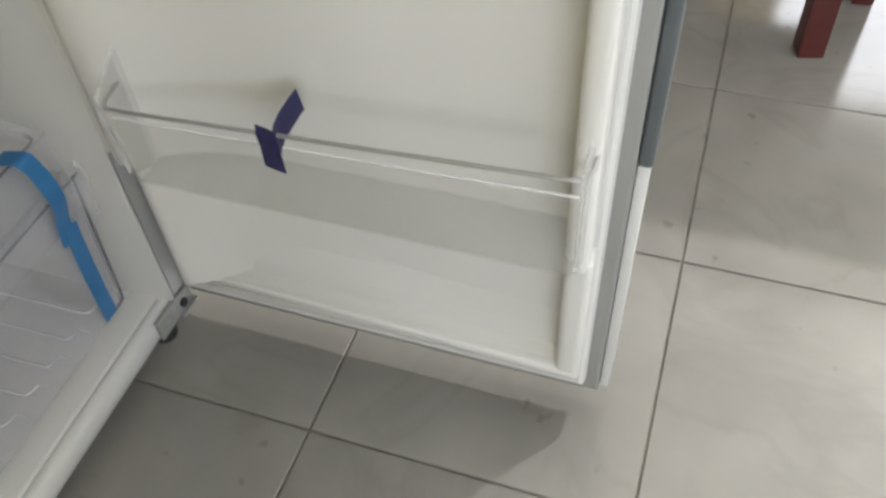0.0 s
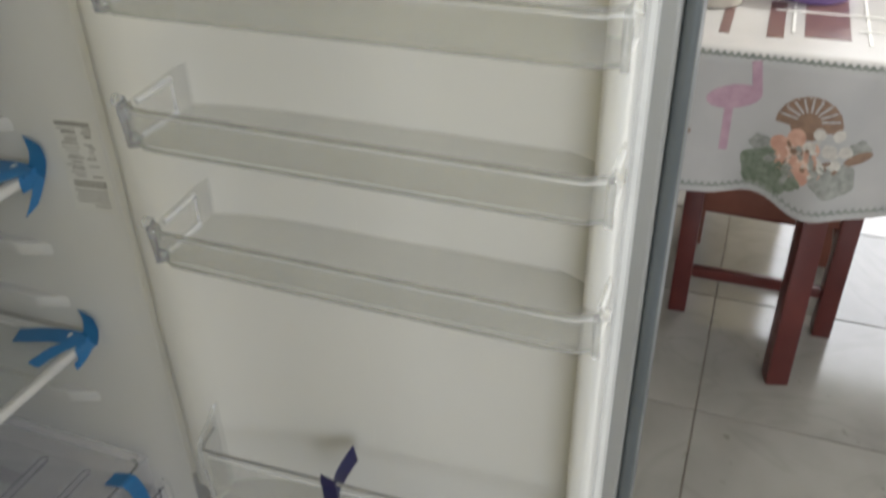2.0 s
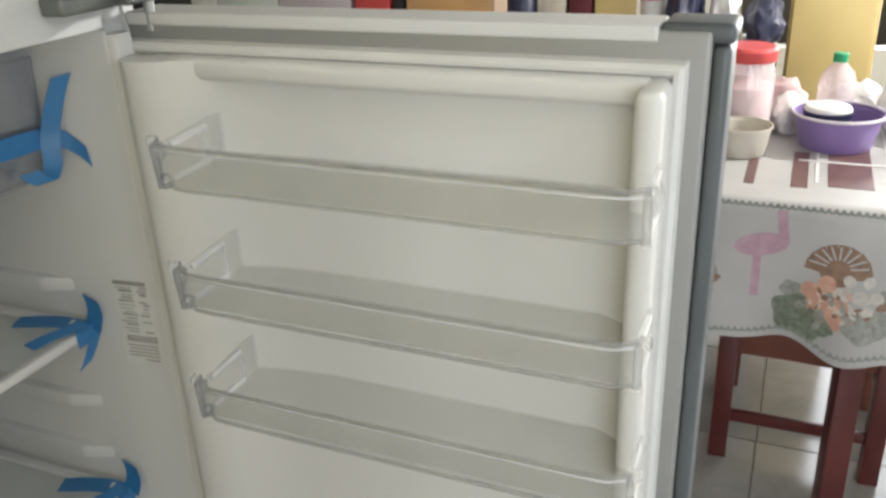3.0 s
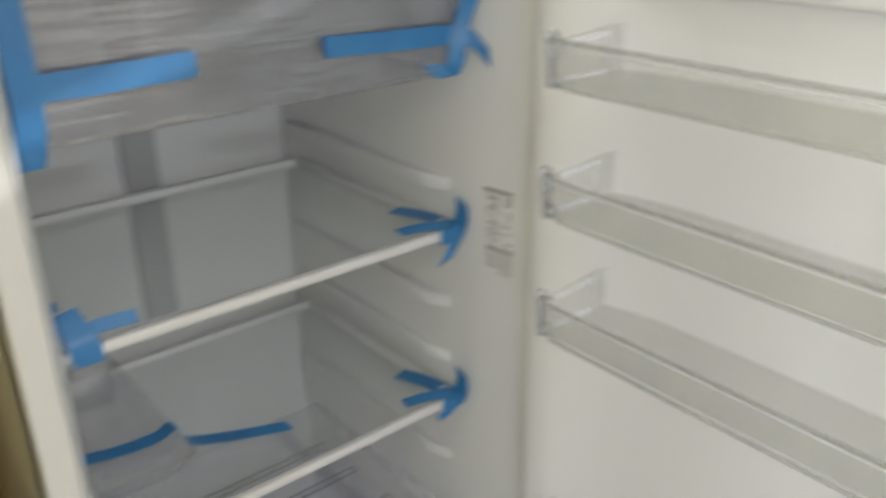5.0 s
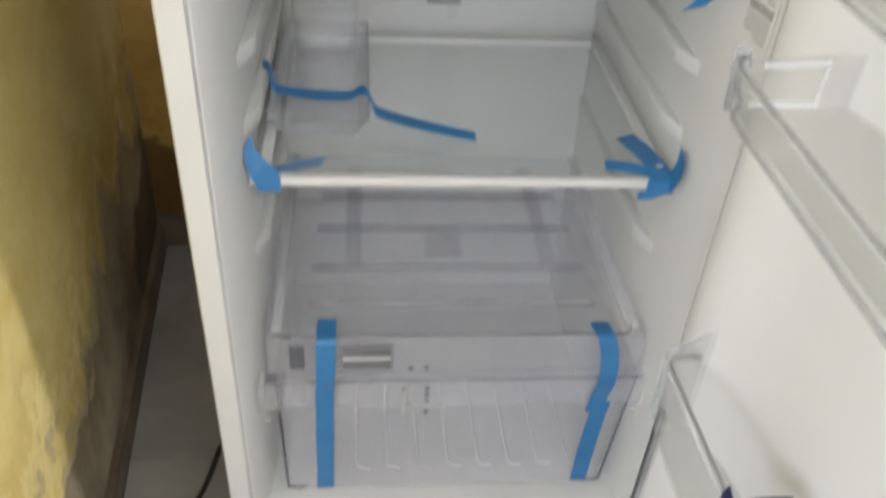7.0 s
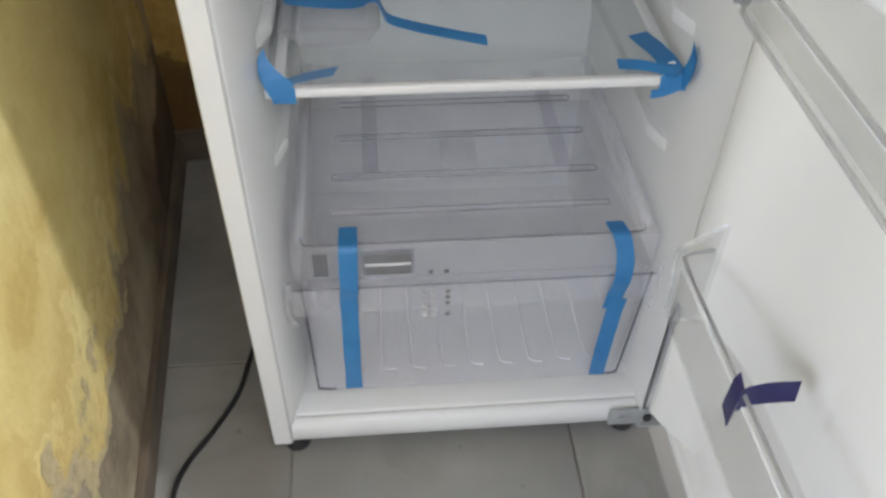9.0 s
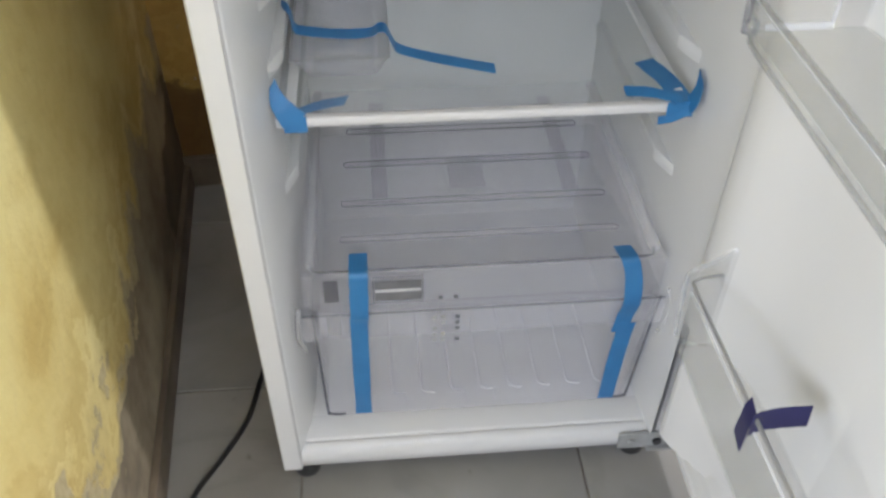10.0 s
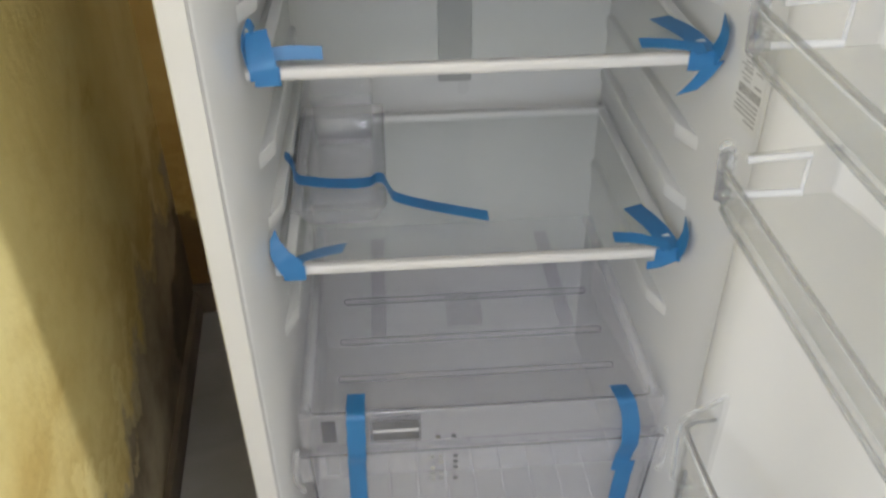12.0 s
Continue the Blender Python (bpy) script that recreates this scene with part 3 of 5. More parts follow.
# lower door, standing open at a right angle
DX0, DX1 = 0.602, 0.655
DY0, DY1 = -0.626, -0.003
DZ0, DZ1 = 0.060, 1.236
door = part("door", cube((DX0, DY0 + 0.012, DZ0), (DX1, DY1, DZ1), 0.005, 3), M["silver"], fridge, "lower door, open, silver outside with a white lining")
part("gasket", frame_yz(0.588, DX0, -0.597, -0.006, 0.084, 1.212, 0.026), M["gasket"], door, "off-white rubber door gasket")
part("door_lining", cubes([((0.5955, -0.58, 0.108), (0.6018, -0.058, 1.190))], 0.002), M["door_inner"], door, "white moulded inner lining")
for y0, y1 in ((-0.587, -0.563), (-0.072, -0.046)):
    if y0 < -0.5:
        part("lining_ridge", cube((0.540, y0, 0.36), (0.606, y1, 1.198), 0.012, 4), M["door_inner"], door)
    else:
        slope = [(0.556, -0.077), (0.565, -0.093), (0.574, -0.112), (0.582, -0.134), (0.588, -0.160), (0.592, -0.190), (0.5944, -0.225), (0.59545, -0.300), (0.6018, -0.301)]
        part("lining_ridge", prism([(0.6018, -0.045), (0.562, -0.046), (0.553, -0.049), (0.5485, -0.055), (0.5500, -0.064)] + slope, "z", 0.156, 0.3718), M["door_inner"], door, "", 60)
        part("lining_ridge", prism([(0.6018, -0.045), (0.586, -0.045), (0.586, -0.0245), (0.565, -0.0240), (0.556, -0.0260), (0.5500, -0.0310), (0.5480, -0.040), (0.5490, -0.056)] + slope, "z", 0.372, 1.198), M["door_inner"], door, "", 60)
    if y0 < -0.5:
        part("ridge_foot", cube((0.560, y0 - 0.004, 0.136), (0.606, y1 + 0.002, 0.359), 0.010, 4), M["door_inner"], door)
bm = prism([(0.606, 0.132), (0.562, 0.1345), (0.547, 0.1375), (0.540, 0.143), (0.5385, 0.150), (0.543, 0.1555), (0.556, 0.158), (0.575, 0.168), (0.586, 0.195), (0.593, 0.235), (0.5955, 0.29), (0.606, 0.29)], "y", -0.585, -0.070, 0.0025)
for v in bm.verts:                     # the ledge is a little shallower towards the grip
    v.co.x += (0.606 - v.co.x) * 0.30 * (-0.056 - v.co.y) / 0.53
for v in bm.verts:                     # its hinge end is rounded off
    over = (v.co.y + 0.098) / 0.028
    if over > 0 and v.co.x < 0.58:
        v.co.x += (0.590 - v.co.x) * 0.7 * over ** 2
        v.co.z += 0.006 * over ** 2
part("lining_sill", bm, M["door_inner"], door, "rounded white bottom ledge", 60)
part("lining_head", cube((0.572, -0.57, 1.176), (0.6018, -0.07, 1.20), 0.010, 4), M["door_inner"], door)
part("handle_strip", cubes([((0.606, DY0 - 0.0035, 0.462), (0.660, DY0 + 0.0115, DZ1 - 0.012))], 0.006, 3), M["dark_grey"], door, "dark grey grip along the door's edge")
part("edge_strip", cube((0.612, DY0 - 0.001, DZ0), (0.655, DY0 + 0.0115, 0.461), 0.003), M["enamel"], door, "white strip under the grip")
part("end_cap", cube((0.604, DY0 - 0.006, DZ1 - 0.011), (0.662, DY0 + 0.055, DZ1 + 0.006), 0.006, 3), M["dark_grey"], door, "dark grey corner cap")
part("top_trim", cube((DX0 - 0.0015, DY0 + 0.056, DZ1 - 0.010), (DX1 + 0.001, DY1 - 0.001, DZ1 + 0.004), 0.003, 3), M["liner"], door, "pale cap along the door's top")
# freezer door, open in the same way
fd = part("freezer_door", cube((DX0, DY0 + 0.012, 1.274), (DX1, DY1, 1.716), 0.005, 3), M["silver"], fridge, "freezer door, open, silver outside with a white lining")
part("gasket", frame_yz(0.590, DX0, -0.604, -0.014, 1.300, 1.692, 0.026), M["gasket"], fd, "off-white rubber door gasket")
part("door_lining", cube((0.57, -0.58, 1.325), (0.606, -0.058, 1.668), 0.012, 4), M["door_inner"], fd, "white moulded inner lining")
part("handle_strip", cube((0.606, DY0 - 0.010, 1.29), (0.662, DY0 + 0.0115, 1.70), 0.006, 3), M["dark_grey"], fd, "dark grey grip along the door's edge")
part("end_cap", cube((0.604, DY0 - 0.012, 1.268), (0.664, DY0 + 0.055, 1.289), 0.006, 3), M["dark_grey"], fd, "dark grey corner cap")


# door bins
def door_bin(z0, z1, label):
    """A clear trough, open at the top, with thickened end plates."""
    y0, y1 = -0.590, -0.125
    xf, xb, t = 0.466, 0.600, 0.0022
    b = thing("door_bin", (0.53, -0.35, z0), label, "door bin", "clear bins on the door")
    bm = bmesh.new()
    outline = []
    n = 24
    for k in range(n + 1):                      # a gently bowed front
        f = k / n
        y = y0 + (y1 - y0) * f
        bow = 0.012 * (abs(2 * f - 1) ** 26)
        outline.append((xf + bow, y))
    for k in range(n):
        (xa, ya), (xc, yc) = outline[k], outline[k + 1]
        vs = []
        for x, y in ((xa, ya), (xc, yc)):
            vs.append([bm.verts.new(p) for p in ((x + 0.006, y, z0), (x, y, z1), (x + t, y, z1), (x + 0.006 + t, y, z0))])
        for i in range(4):
            bm.faces.new((vs[0][i], vs[0][(i + 1) % 4], vs[1][(i + 1) % 4], vs[1][i]))
    bmesh.ops.remove_doubles(bm, verts=bm.verts, dist=1e-6)
    ends = [e for e in bm.edges if e.is_boundary]
    bmesh.ops.holes_fill(bm, edges=ends)
    front = part("front", bm, M["clear"], b, "", 60, False)
    part("rim", tube([(x + 0.001, y, z1) for x, y in outline], 0.0024, 8), M["bin_edge"], b, "", 60, False)
    # pale bead added for the bright line below the rim
    part("bright_line", tube([(x + 0.0032, y, z1 - 0.0062) for x, y in outline], 0.0013, 6), M["bin_rim"], b, "", 60, False)
    part("foot_rim", tube([(x + 0.007, y, z0) for x, y in outline], 0.0023, 6), M["bin_edge"], b, "", 60, False)
    base = [(xf + 0.016, y1 - 0.004), (xf + 0.016, y0 + 0.004)]
    for k in range(7):                          # rounded corners towards the lining, wide at the grip's end
        base.append((xb - 0.07 + 0.07 * math.sin(radians(15 * k)), y0 + 0.094 - 0.09 * math.cos(radians(15 * k))))
    for k in range(7):
        base.append((xb - 0.02 + 0.02 * math.cos(radians(15 * k)), y1 - 0.029 + 0.025 * math.sin(radians(15 * k))))
    part("floor", prism(base, "z", z0 - 0.001, z0 + 0.0015), M["bin_floor"], b, "", 0, False)
    for y, s in ((y0, 1), (y1, -1)):
        back = 0.537 if s == 1 else xb - 0.02          # where the plate meets the lining
        part("end_plate", prism([(xf + 0.012, z0 - 0.002), (xf + 0.010, z1 - 0.002), (xf + 0.05, z1 + 0.000), (back - 0.02, z1 + 0.004), (back, z1 + 0.003), (back, z0)], "y", y, y + s * 0.003, 0.001, 2), M["clear"], b, "", 40, False)
        part("corner_post", tube([(xf + 0.012, y, z0 - 0.002), (xf + 0.009, y, z1 - 0.003)], 0.0038, 8), M["rim" if s == 1 else "edge"], b, "", 60, False)
        part("edge_bar", tube([(xf + 0.030, y + s * 0.002, z1 - 0.007), (back - 0.006 if s == 1 else xb - 0.050, y + s * 0.002, z1 - 0.004)], 0.0034, 6), M["bin_bar"], b, "", 60, False)
        part("edge_bar", tube([(xf + 0.026, y + s * 0.002, z0 + 0.003), (back - 0.006 if s == 1 else xb - 0.050, y + s * 0.002, z0 + 0.003)], 0.0034, 6), M["bin_bar"], b, "", 60, False)
        if s == -1:
            part("knob", tube([(xf + 0.012, y - 0.002, z1 - 0.018), (xf + 0.012, y - 0.002, z1 - 0.014), (xf + 0.012, y - 0.002, z1 - 0.002), (xf + 0.012, y - 0.002, z1 + 0.001)], [0.004, 0.0075, 0.0075, 0.004], 12), M["rim"], b, "clear rounded knob", 60, False)
            part("knob", tube([(xf + 0.016, y - 0.002, z0 - 0.004), (xf + 0.016, y - 0.002, z0), (xf + 0.016, y - 0.002, z0 + 0.008), (xf + 0.016, y - 0.002, z0 + 0.011)], [0.003, 0.006, 0.006, 0.003], 12), M["rim"], b, "clear rounded knob", 60, False)
            part("edge_bar", tube([(xb - 0.050, y + s * 0.002, z0 + 0.003), (xb - 0.050, y + s * 0.002, z1 - 0.002)], 0.0022, 6), M["rail"], b, "", 60, False)
        part("peg", tube([(xf + 0.014, y - s * 0.001, z1), (xf + 0.014, y - s * 0.009, z1 + 0.001)], 0.006, 12), M["rim"], b, "clear locking peg", 60, False)
    return b


for z0, z1 in ((1.096, 1.140), (0.964, 1.008), (0.829, 0.873)):
    door_bin(z0, z1, "empty clear plastic bin hung on the door's lining")

guard = thing("bottle_guard", (0.53, -0.33, 0.38), "clear bottle guard with a steel wire across the door", "bottle guard")
part("wire", tube([(0.56, -0.584, 0.532), (0.530, -0.584, 0.522), (0.520, -0.578, 0.518), (0.518, -0.565, 0.516), (0.518, -0.33, 0.503), (0.518, -0.10, 0.490), (0.519, -0.083, 0.489), (0.53, -0.077, 0.490), (0.56, -0.076, 0.492)], 0.0023, 8), M["wire"], guard, "thin steel wire")
for y, s in ((-0.582, 1), (-0.080, -1)):
    d = 0.0 if s == 1 else -0.018
    part("bracket", prism([(0.515, 0.40), (0.512, 0.52 + d), (0.535, 0.535 + d), (0.57, 0.56 + d), (0.600, 0.565 + d), (0.600, 0.40), (0.56, 0.375)], "y", y, y + s * 0.006, 0.002, 2), M["clear"], guard, "clear end bracket", 40, False)
    yb = y + s * 0.003
    part("bracket_rim", tube(smooth_path([(0.516, yb, 0.402), (0.512, yb, 0.46), (0.512, yb, 0.521 + d), (0.535, yb, 0.537 + d), (0.568, yb, 0.561 + d), (0.592, yb, 0.566 + d)], 3), 0.0026, 8), M["rim"], guard, "", 60, False)
bm = prism([(0.519, 0.385), (0.517, 0.478), (0.5195, 0.478), (0.5215, 0.385)], "y", -0.575, -0.088)
for v in bm.verts:                     # its upper edge runs up towards the grip, along the wire
    if v.co.z > 0.46 and v.co.y < -0.3:
        v.co.z += 0.018
part("front", bm, M["clear"], guard, "", 0, False)
part("front_rim", tube([(0.518, -0.575, 0.4965), (0.518, -0.088, 0.478)], 0.0015, 6), M["bin_rim"], guard, "", 60, False)
part("floor", cube((0.522, -0.575, 0.384), (0.600, -0.088, 0.387), 0.0006, 1), M["clear"], guard, "", 0, False)


# glass shelves
def shelf(z, label):
    s = thing("glass_shelf", (0.3, 0.27, z), label, "shelf", "glass shelves")
    part("glass", cube((0.062, 0.0935, z - 0.0055), (W - 0.062, 0.455, z - 0.0015), 0.0008, 1), M["glass"], s, "clear safety glass", 0, False)
    part("front_trim", cube((0.054, 0.082, z - 0.0135), (W - 0.054, 0.0945, z - 0.0008), 0.0045, 3), M["trim"], s, "rounded white front bar")
    part("rear_trim", cube((0.064, 0.452, z - 0.008), (W - 0.064, 0.466, z + 0.006), 0.003), M["liner"], s)
    for x0, x1 in ((0.0655, 0.078), (W - 0.078, W - 0.0655)):
        part("side_trim", cube((x0, 0.101, z + 0.0005), (x1, 0.45, z + 0.006), 0.002), M["liner"], s)
    return s


shelf(0.872, "clear glass shelf with a white front bar, taped at both ends")
shelf(0.622, "clear glass shelf with a white front bar, taped at both ends")

# crisper drawer and its cover
cover = thing("drawer_cover", (0.3, 0.25, 0.41), "clear ribbed plastic cover over the vegetable drawer", "drawer cover")
part("plate", cube((0.062, 0.040, 0.410), (W - 0.062, 0.470, 0.4135), 0.001, 1), M["clear_drawer"], cover, "", 0, False)
part("front_rim", tube([(0.074, 0.060, 0.4142), (0.078, 0.046, 0.4142), (0.086, 0.043, 0.4142), (W - 0.086, 0.043, 0.4142), (W - 0.078, 0.046, 0.4142), (W - 0.074, 0.060, 0.4142)], 0.0017, 8), M["edge"], cover, "", 60, False)


def loop_rib(x0, x1, y, half, z, r):
    """A long raised rib: its rounded outline as a thin bead."""
    pts = [(x0, y - half, z), (x1, y - half, z)]
    pts += [(x1 + half * math.sin(radians(a)), y - half * math.cos(radians(a)), z) for a in range(30, 180, 30)]
    pts += [(x1, y + half, z), (x0, y + half, z)]
    pts += [(x0 - half * math.sin(radians(a)), y + half * math.cos(radians(a)), z) for a in range(30, 180, 30)]
    return tube(pts + [pts[0]], r, 6)


for y, half, inset in ((0.104, 0.0055, 0.118), (0.178, 0.0065, 0.120), (0.268, 0.007, 0.124), (0.352, 0.007, 0.128)):
    part("rib", loop_rib(inset, W - inset, y, half, 0.4142, 0.0011), M["loop"], cover, "", 60, False)
    part("rib_web", cube((inset, y - half, 0.4136), (W - inset, y + half, 0.4152), 0.0006, 1), M["clear_drawer"], cover, "", 0, False)
for x in (0.168, 0.440):
    part("cross_band", cube((x - 0.011, 0.185, 0.4136), (x + 0.011, 0.43, 0.4148), 0.0005, 1), M["faint"], cover, "faint broad rib", 0, False)
part("centre_boss", cube((0.268, 0.20, 0.4153), (0.320, 0.275, 0.4170), 0.0007, 1), M["clear_drawer"], cover, "", 0, False)
for x in (0.075, W - 0.075):
    part("side_rim", cube((x - 0.006, 0.05, 0.4136), (x + 0.006, 0.46, 0.424), 0.002), M["rail"], cover, "", 40, False)

drawer = thing("crisper_drawer", (0.3, 0.25, 0.1), "clear plastic vegetable drawer, empty, sealed with blue tape", "drawer")


def drawer_shell(z0, z1, bot, top, t):
    """A tapered open tub: bot and top give x0, x1, y0, y1 at the foot and at the rim."""
    bm = bmesh.new()
    loops = []
    for z, (x0, x1, y0, y1), k in ((z1, top, 0), (z0, bot, 0), (z0 + t, bot, t), (z1, top, t)):
        r = 0.014
        pts = []
        for cx, cy, a0 in ((x0 + r, y0 + r, 180), (x1 - r, y0 + r, 270), (x1 - r, y1 - r, 0), (x0 + r, y1 - r, 90)):
            for j in range(5):
                a = radians(a0 + 90 * j / 4)
                pts.append(bm.verts.new((cx + (r - k) * math.cos(a), cy + (r - k) * math.sin(a), z)))
        loops.append(pts)
    n = len(loops[0])
    for a, b in ((0, 1), (2, 3), (3, 0)):
        for i in range(n):
            bm.faces.new((loops[a][i], loops[a][(i + 1) % n], loops[b][(i + 1) % n], loops[b][i]))
    bm.faces.new(loops[1])
    bm.faces.new(loops[2])
    return bm


part("tub", drawer_shell(0.0975, 0.335, (0.070, 0.537, 0.054, 0.44), (0.067, 0.548, 0.045, 0.46), 0.0028), M["clear_drawer"], drawer, "", 40, False)
part("rim", cubes([((0.056, 0.0395, 0.3345), (0.552, 0.0420, 0.3368))], 0.0006), M["edge"], drawer, "", 40, False)
part("fascia", cube((0.060, 0.052, 0.340), (0.546, 0.056, 0.400), 0.001), M["clear_drawer"], drawer, "clear upper fascia with a humidity slide", 40, False)
for i in range(9):
    x = 0.124 + i * 0.046
    part("rib", tube(smooth_path([(x, 0.27, 0.1025), (x + 0.001, 0.16, 0.1030), (x + 0.002, 0.100, 0.1030), (x + 0.005, 0.088, 0.1030), (x + 0.013, 0.085, 0.1028), (x + 0.021, 0.085, 0.1022)], 3), 0.0022, 6), M["frost"], drawer, "", 60, False)
    part("rib", tube([(x + 0.023, 0.082, 0.1022), (x + 0.023, 0.066, 0.1022)], 0.0018, 6), M["frost"], drawer, "", 60, False)
for x0, x1, turn in ((0.0695, 0.0725, 1), (0.546, 0.5345, -1)):
    part("front_edge", tube(smooth_path([(x0, 0.0455, 0.333), ((x0 + x1) / 2, 0.050, 0.22), (x1, 0.0540, 0.112), (x1 + turn * 0.003, 0.0545, 0.103), (x1 + turn * 0.012, 0.0548, 0.0996), (x1 + turn * 0.026, 0.0548, 0.0994)], 3), 0.0020, 8), M["dark_edge"], drawer, "", 60, False)
    xe = 0.054 if turn == 1 else 0.5535
    part("side_bracket", tube(smooth_path([(xe, 0.040, 0.352), (xe - turn * 0.004, 0.034, 0.335), (xe - turn * 0.005, 0.034, 0.295), (xe + turn * 0.002, 0.040, 0.268)], 4), [0.0035] * 12 + [0.003], 8), M["rim"], drawer, "rounded clear side bracket", 60, False)
    part("side_bracket", cube((min(xe, xe + turn * 0.020), 0.040, 0.285), (max(xe, xe + turn * 0.020), 0.043, 0.332), 0.001, 1), M["clear_drawer"], drawer, "", 40, False)
part("foot_edge", tube([(0.098, 0.0548, 0.0994), (0.509, 0.0548, 0.0994)], 0.0016, 6), M["clear_drawer"], drawer, "", 60, False)
part("front_band", cube((0.076, 0.0600, 0.266), (0.540, 0.0625, 0.3335), 0.0008, 1), M["clear_drawer"], drawer, "", 40, False)
slide = part("humidity_slide", cube((0.152, 0.0475, 0.346), (0.220, 0.0512, 0.394), 0.001), M["rib"], drawer, "humidity slide with dark slots", 40, False)
for z in (0.374, 0.353):
    part("slot", cube((0.155, 0.0462, z), (0.217, 0.0474, z + 0.015), 0.0004, 1), M["duct_dark"], slide, "dark slot")

# pale ridge added between the slots where the slide glints
part("glint_ridge", tube([(0.156, 0.0470, 0.3712), (0.216, 0.0470, 0.3712)], 0.0024, 10), M["bin_rim"], slide, "pale rounded ridge, added for a glint", 60)

# chiller tray under the ceiling of the compartment
chill = thing("chiller_tray", (0.3, 0.3, 1.06), "clear chiller tray still wrapped in crinkled film", "tray")
part("front", prism([(0.096, 1.066), (0.084, 1.20), (0.088, 1.20), (0.1, 1.066)], "x", 0.056, W - 0.056), M["smoky"], chill, "", 0, False)
part("floor", cube((0.058, 0.1, 1.062), (W - 0.058, 0.42, 1.066), 0.001, 1), M["smoky"], chill, "", 0, False)
part("front_edge", tube([(0.056, 0.098, 1.066), (W - 0.056, 0.098, 1.066)], 0.004, 8), M["clear"], chill, "", 60, False)

# clear box on the lower shelf
box = thing("clear_box", (0.12, 0.3, 0.622), "clear plastic box standing on the glass shelf", "box")
part("tub", drawer_shell(0.6225, 0.657, (0.084, 0.176, 0.17, 0.42), (0.070, 0.190, 0.146, 0.434), 0.002), M["box"], box, "", 40, False)
part("rear_block", drawer_shell(0.6255, 0.706, (0.090, 0.172, 0.37, 0.425), (0.086, 0.176, 0.366, 0.43), 0.002), M["pale_box"], box, "", 40, False)
part("inner_tray", cube((0.090, 0.19, 0.640), (0.172, 0.36, 0.642), 0.0008, 1), M["box"], box, "", 0, False)
part("rim", tube([(0.072, 0.148, 0.6575), (0.188, 0.148, 0.6575), (0.188, 0.432, 0.6575), (0.072, 0.432, 0.6575), (0.072, 0.148, 0.6575)], 0.0015, 6), M["clear"], box, "", 60, False)


# tapes
def tape(paths, label, material="tape", name="tape_strip"):
    ob = thing(name, paths[0][0][0], label, "tape", "blue packing tapes" if material == "tape" else "")
    for k, (pts, acr) in enumerate(paths):
        part("strip", ribbon(smooth_path(pts, 4), acr, ragged=0.08), M[material], ob, "", 60)
    return ob


for z in (0.872, 0.622):
    zb = z - 0.0075
    wrap = ([(0.0635, 0.0806, zb), (0.090, 0.0806, zb)], (0, 0, 0.0105))
    if z > 0.8:
        tape([wrap,
              ([(0.068, 0.104, z + 0.032), (0.070, 0.092, z + 0.020), (0.073, 0.0808, z + 0.006), (0.074, 0.0796, z - 0.010)], [Vector((w, 0, 0.002)) for w in (0.011, 0.011, 0.012, 0.013, 0.013, 0.013, 0.014, 0.014, 0.014, 0.014, 0.014, 0.014, 0.014)]),
              ([(0.076, 0.099, z + 0.0085), (0.102, 0.100, z + 0.0095), (0.133, 0.099, z + 0.0085)], (0, 0.003, 0.0065)),
              ([(0.060, 0.090, z - 0.002), (0.0555, 0.094, z + 0.020), (0.0560, 0.100, z + 0.034), (0.0605, 0.106, z + 0.040), (0.0645, 0.108, z + 0.030)], (0.001, 0.007, 0.002))],
             "blue packing tape wound round a shelf bar's end, loosely looped")
    else:
        tape([wrap,
              ([(0.0555, 0.094, z + 0.040), (0.0580, 0.088, z + 0.025), (0.066, 0.0812, z + 0.013), (0.077, 0.0797, z - 0.002)], [Vector((0.003 + 0.0009 * k, 0.004 - 0.0003 * k, 0.004 + 0.0004 * k)) for k in range(13)]),
              ([(0.075, 0.102, z - 0.0052), (0.10, 0.115, z - 0.0052), (0.135, 0.125, z - 0.0052)], (0.003, 0.010, 0))],
             "blue packing tape over a shelf bar's end, curling up the wall")
    tape([([(0.511, 0.0806, zb), (0.543, 0.0800, zb)], (0, 0, 0.0105)),
          ([(0.530, 0.081, z + 0.001), (0.521, 0.118, z + 0.0075), (0.503, 0.168, z + 0.0075)], (0.013, 0.005, 0)),
          ([(0.528, 0.083, z + 0.004), (0.498, 0.10, z + 0.0045), (0.465, 0.107, z + 0.004)], (0.0, 0.008, 0.002)),
          ([(0.536, 0.079, z - 0.004), (0.5415, 0.076, z + 0.016), (0.5445, 0.082, z + 0.034)], (0.001, 0.012, 0.004)),
          ([(0.538, 0.0795, z - 0.010), (0.528, 0.079, z - 0.026), (0.514, 0.079, z - 0.042)], (0.011, 0, 0.003)) if z > 0.8 else ([(0.535, 0.0795, z - 0.012), (0.518, 0.079, z - 0.019), (0.502, 0.079, z - 0.021)], (0, 0.001, 0.005))],
         "blue packing tape crossed over the end of a shelf's bar")
tape([([(0.0585, 0.255, 0.676), (0.066, 0.245, 0.677), (0.071, 0.232, 0.673), (0.075, 0.222, 0.662), (0.088, 0.215, 0.6605), (0.13, 0.206, 0.6600), (0.166, 0.203, 0.662), (0.178, 0.202, 0.669), (0.187, 0.2, 0.667), (0.194, 0.197, 0.652), (0.204, 0.193, 0.643), (0.25, 0.176, 0.638), (0.316, 0.155, 0.634)], (0.0, 0.010, 0.001))],
     "blue packing tape across a clear box and over the shelf")
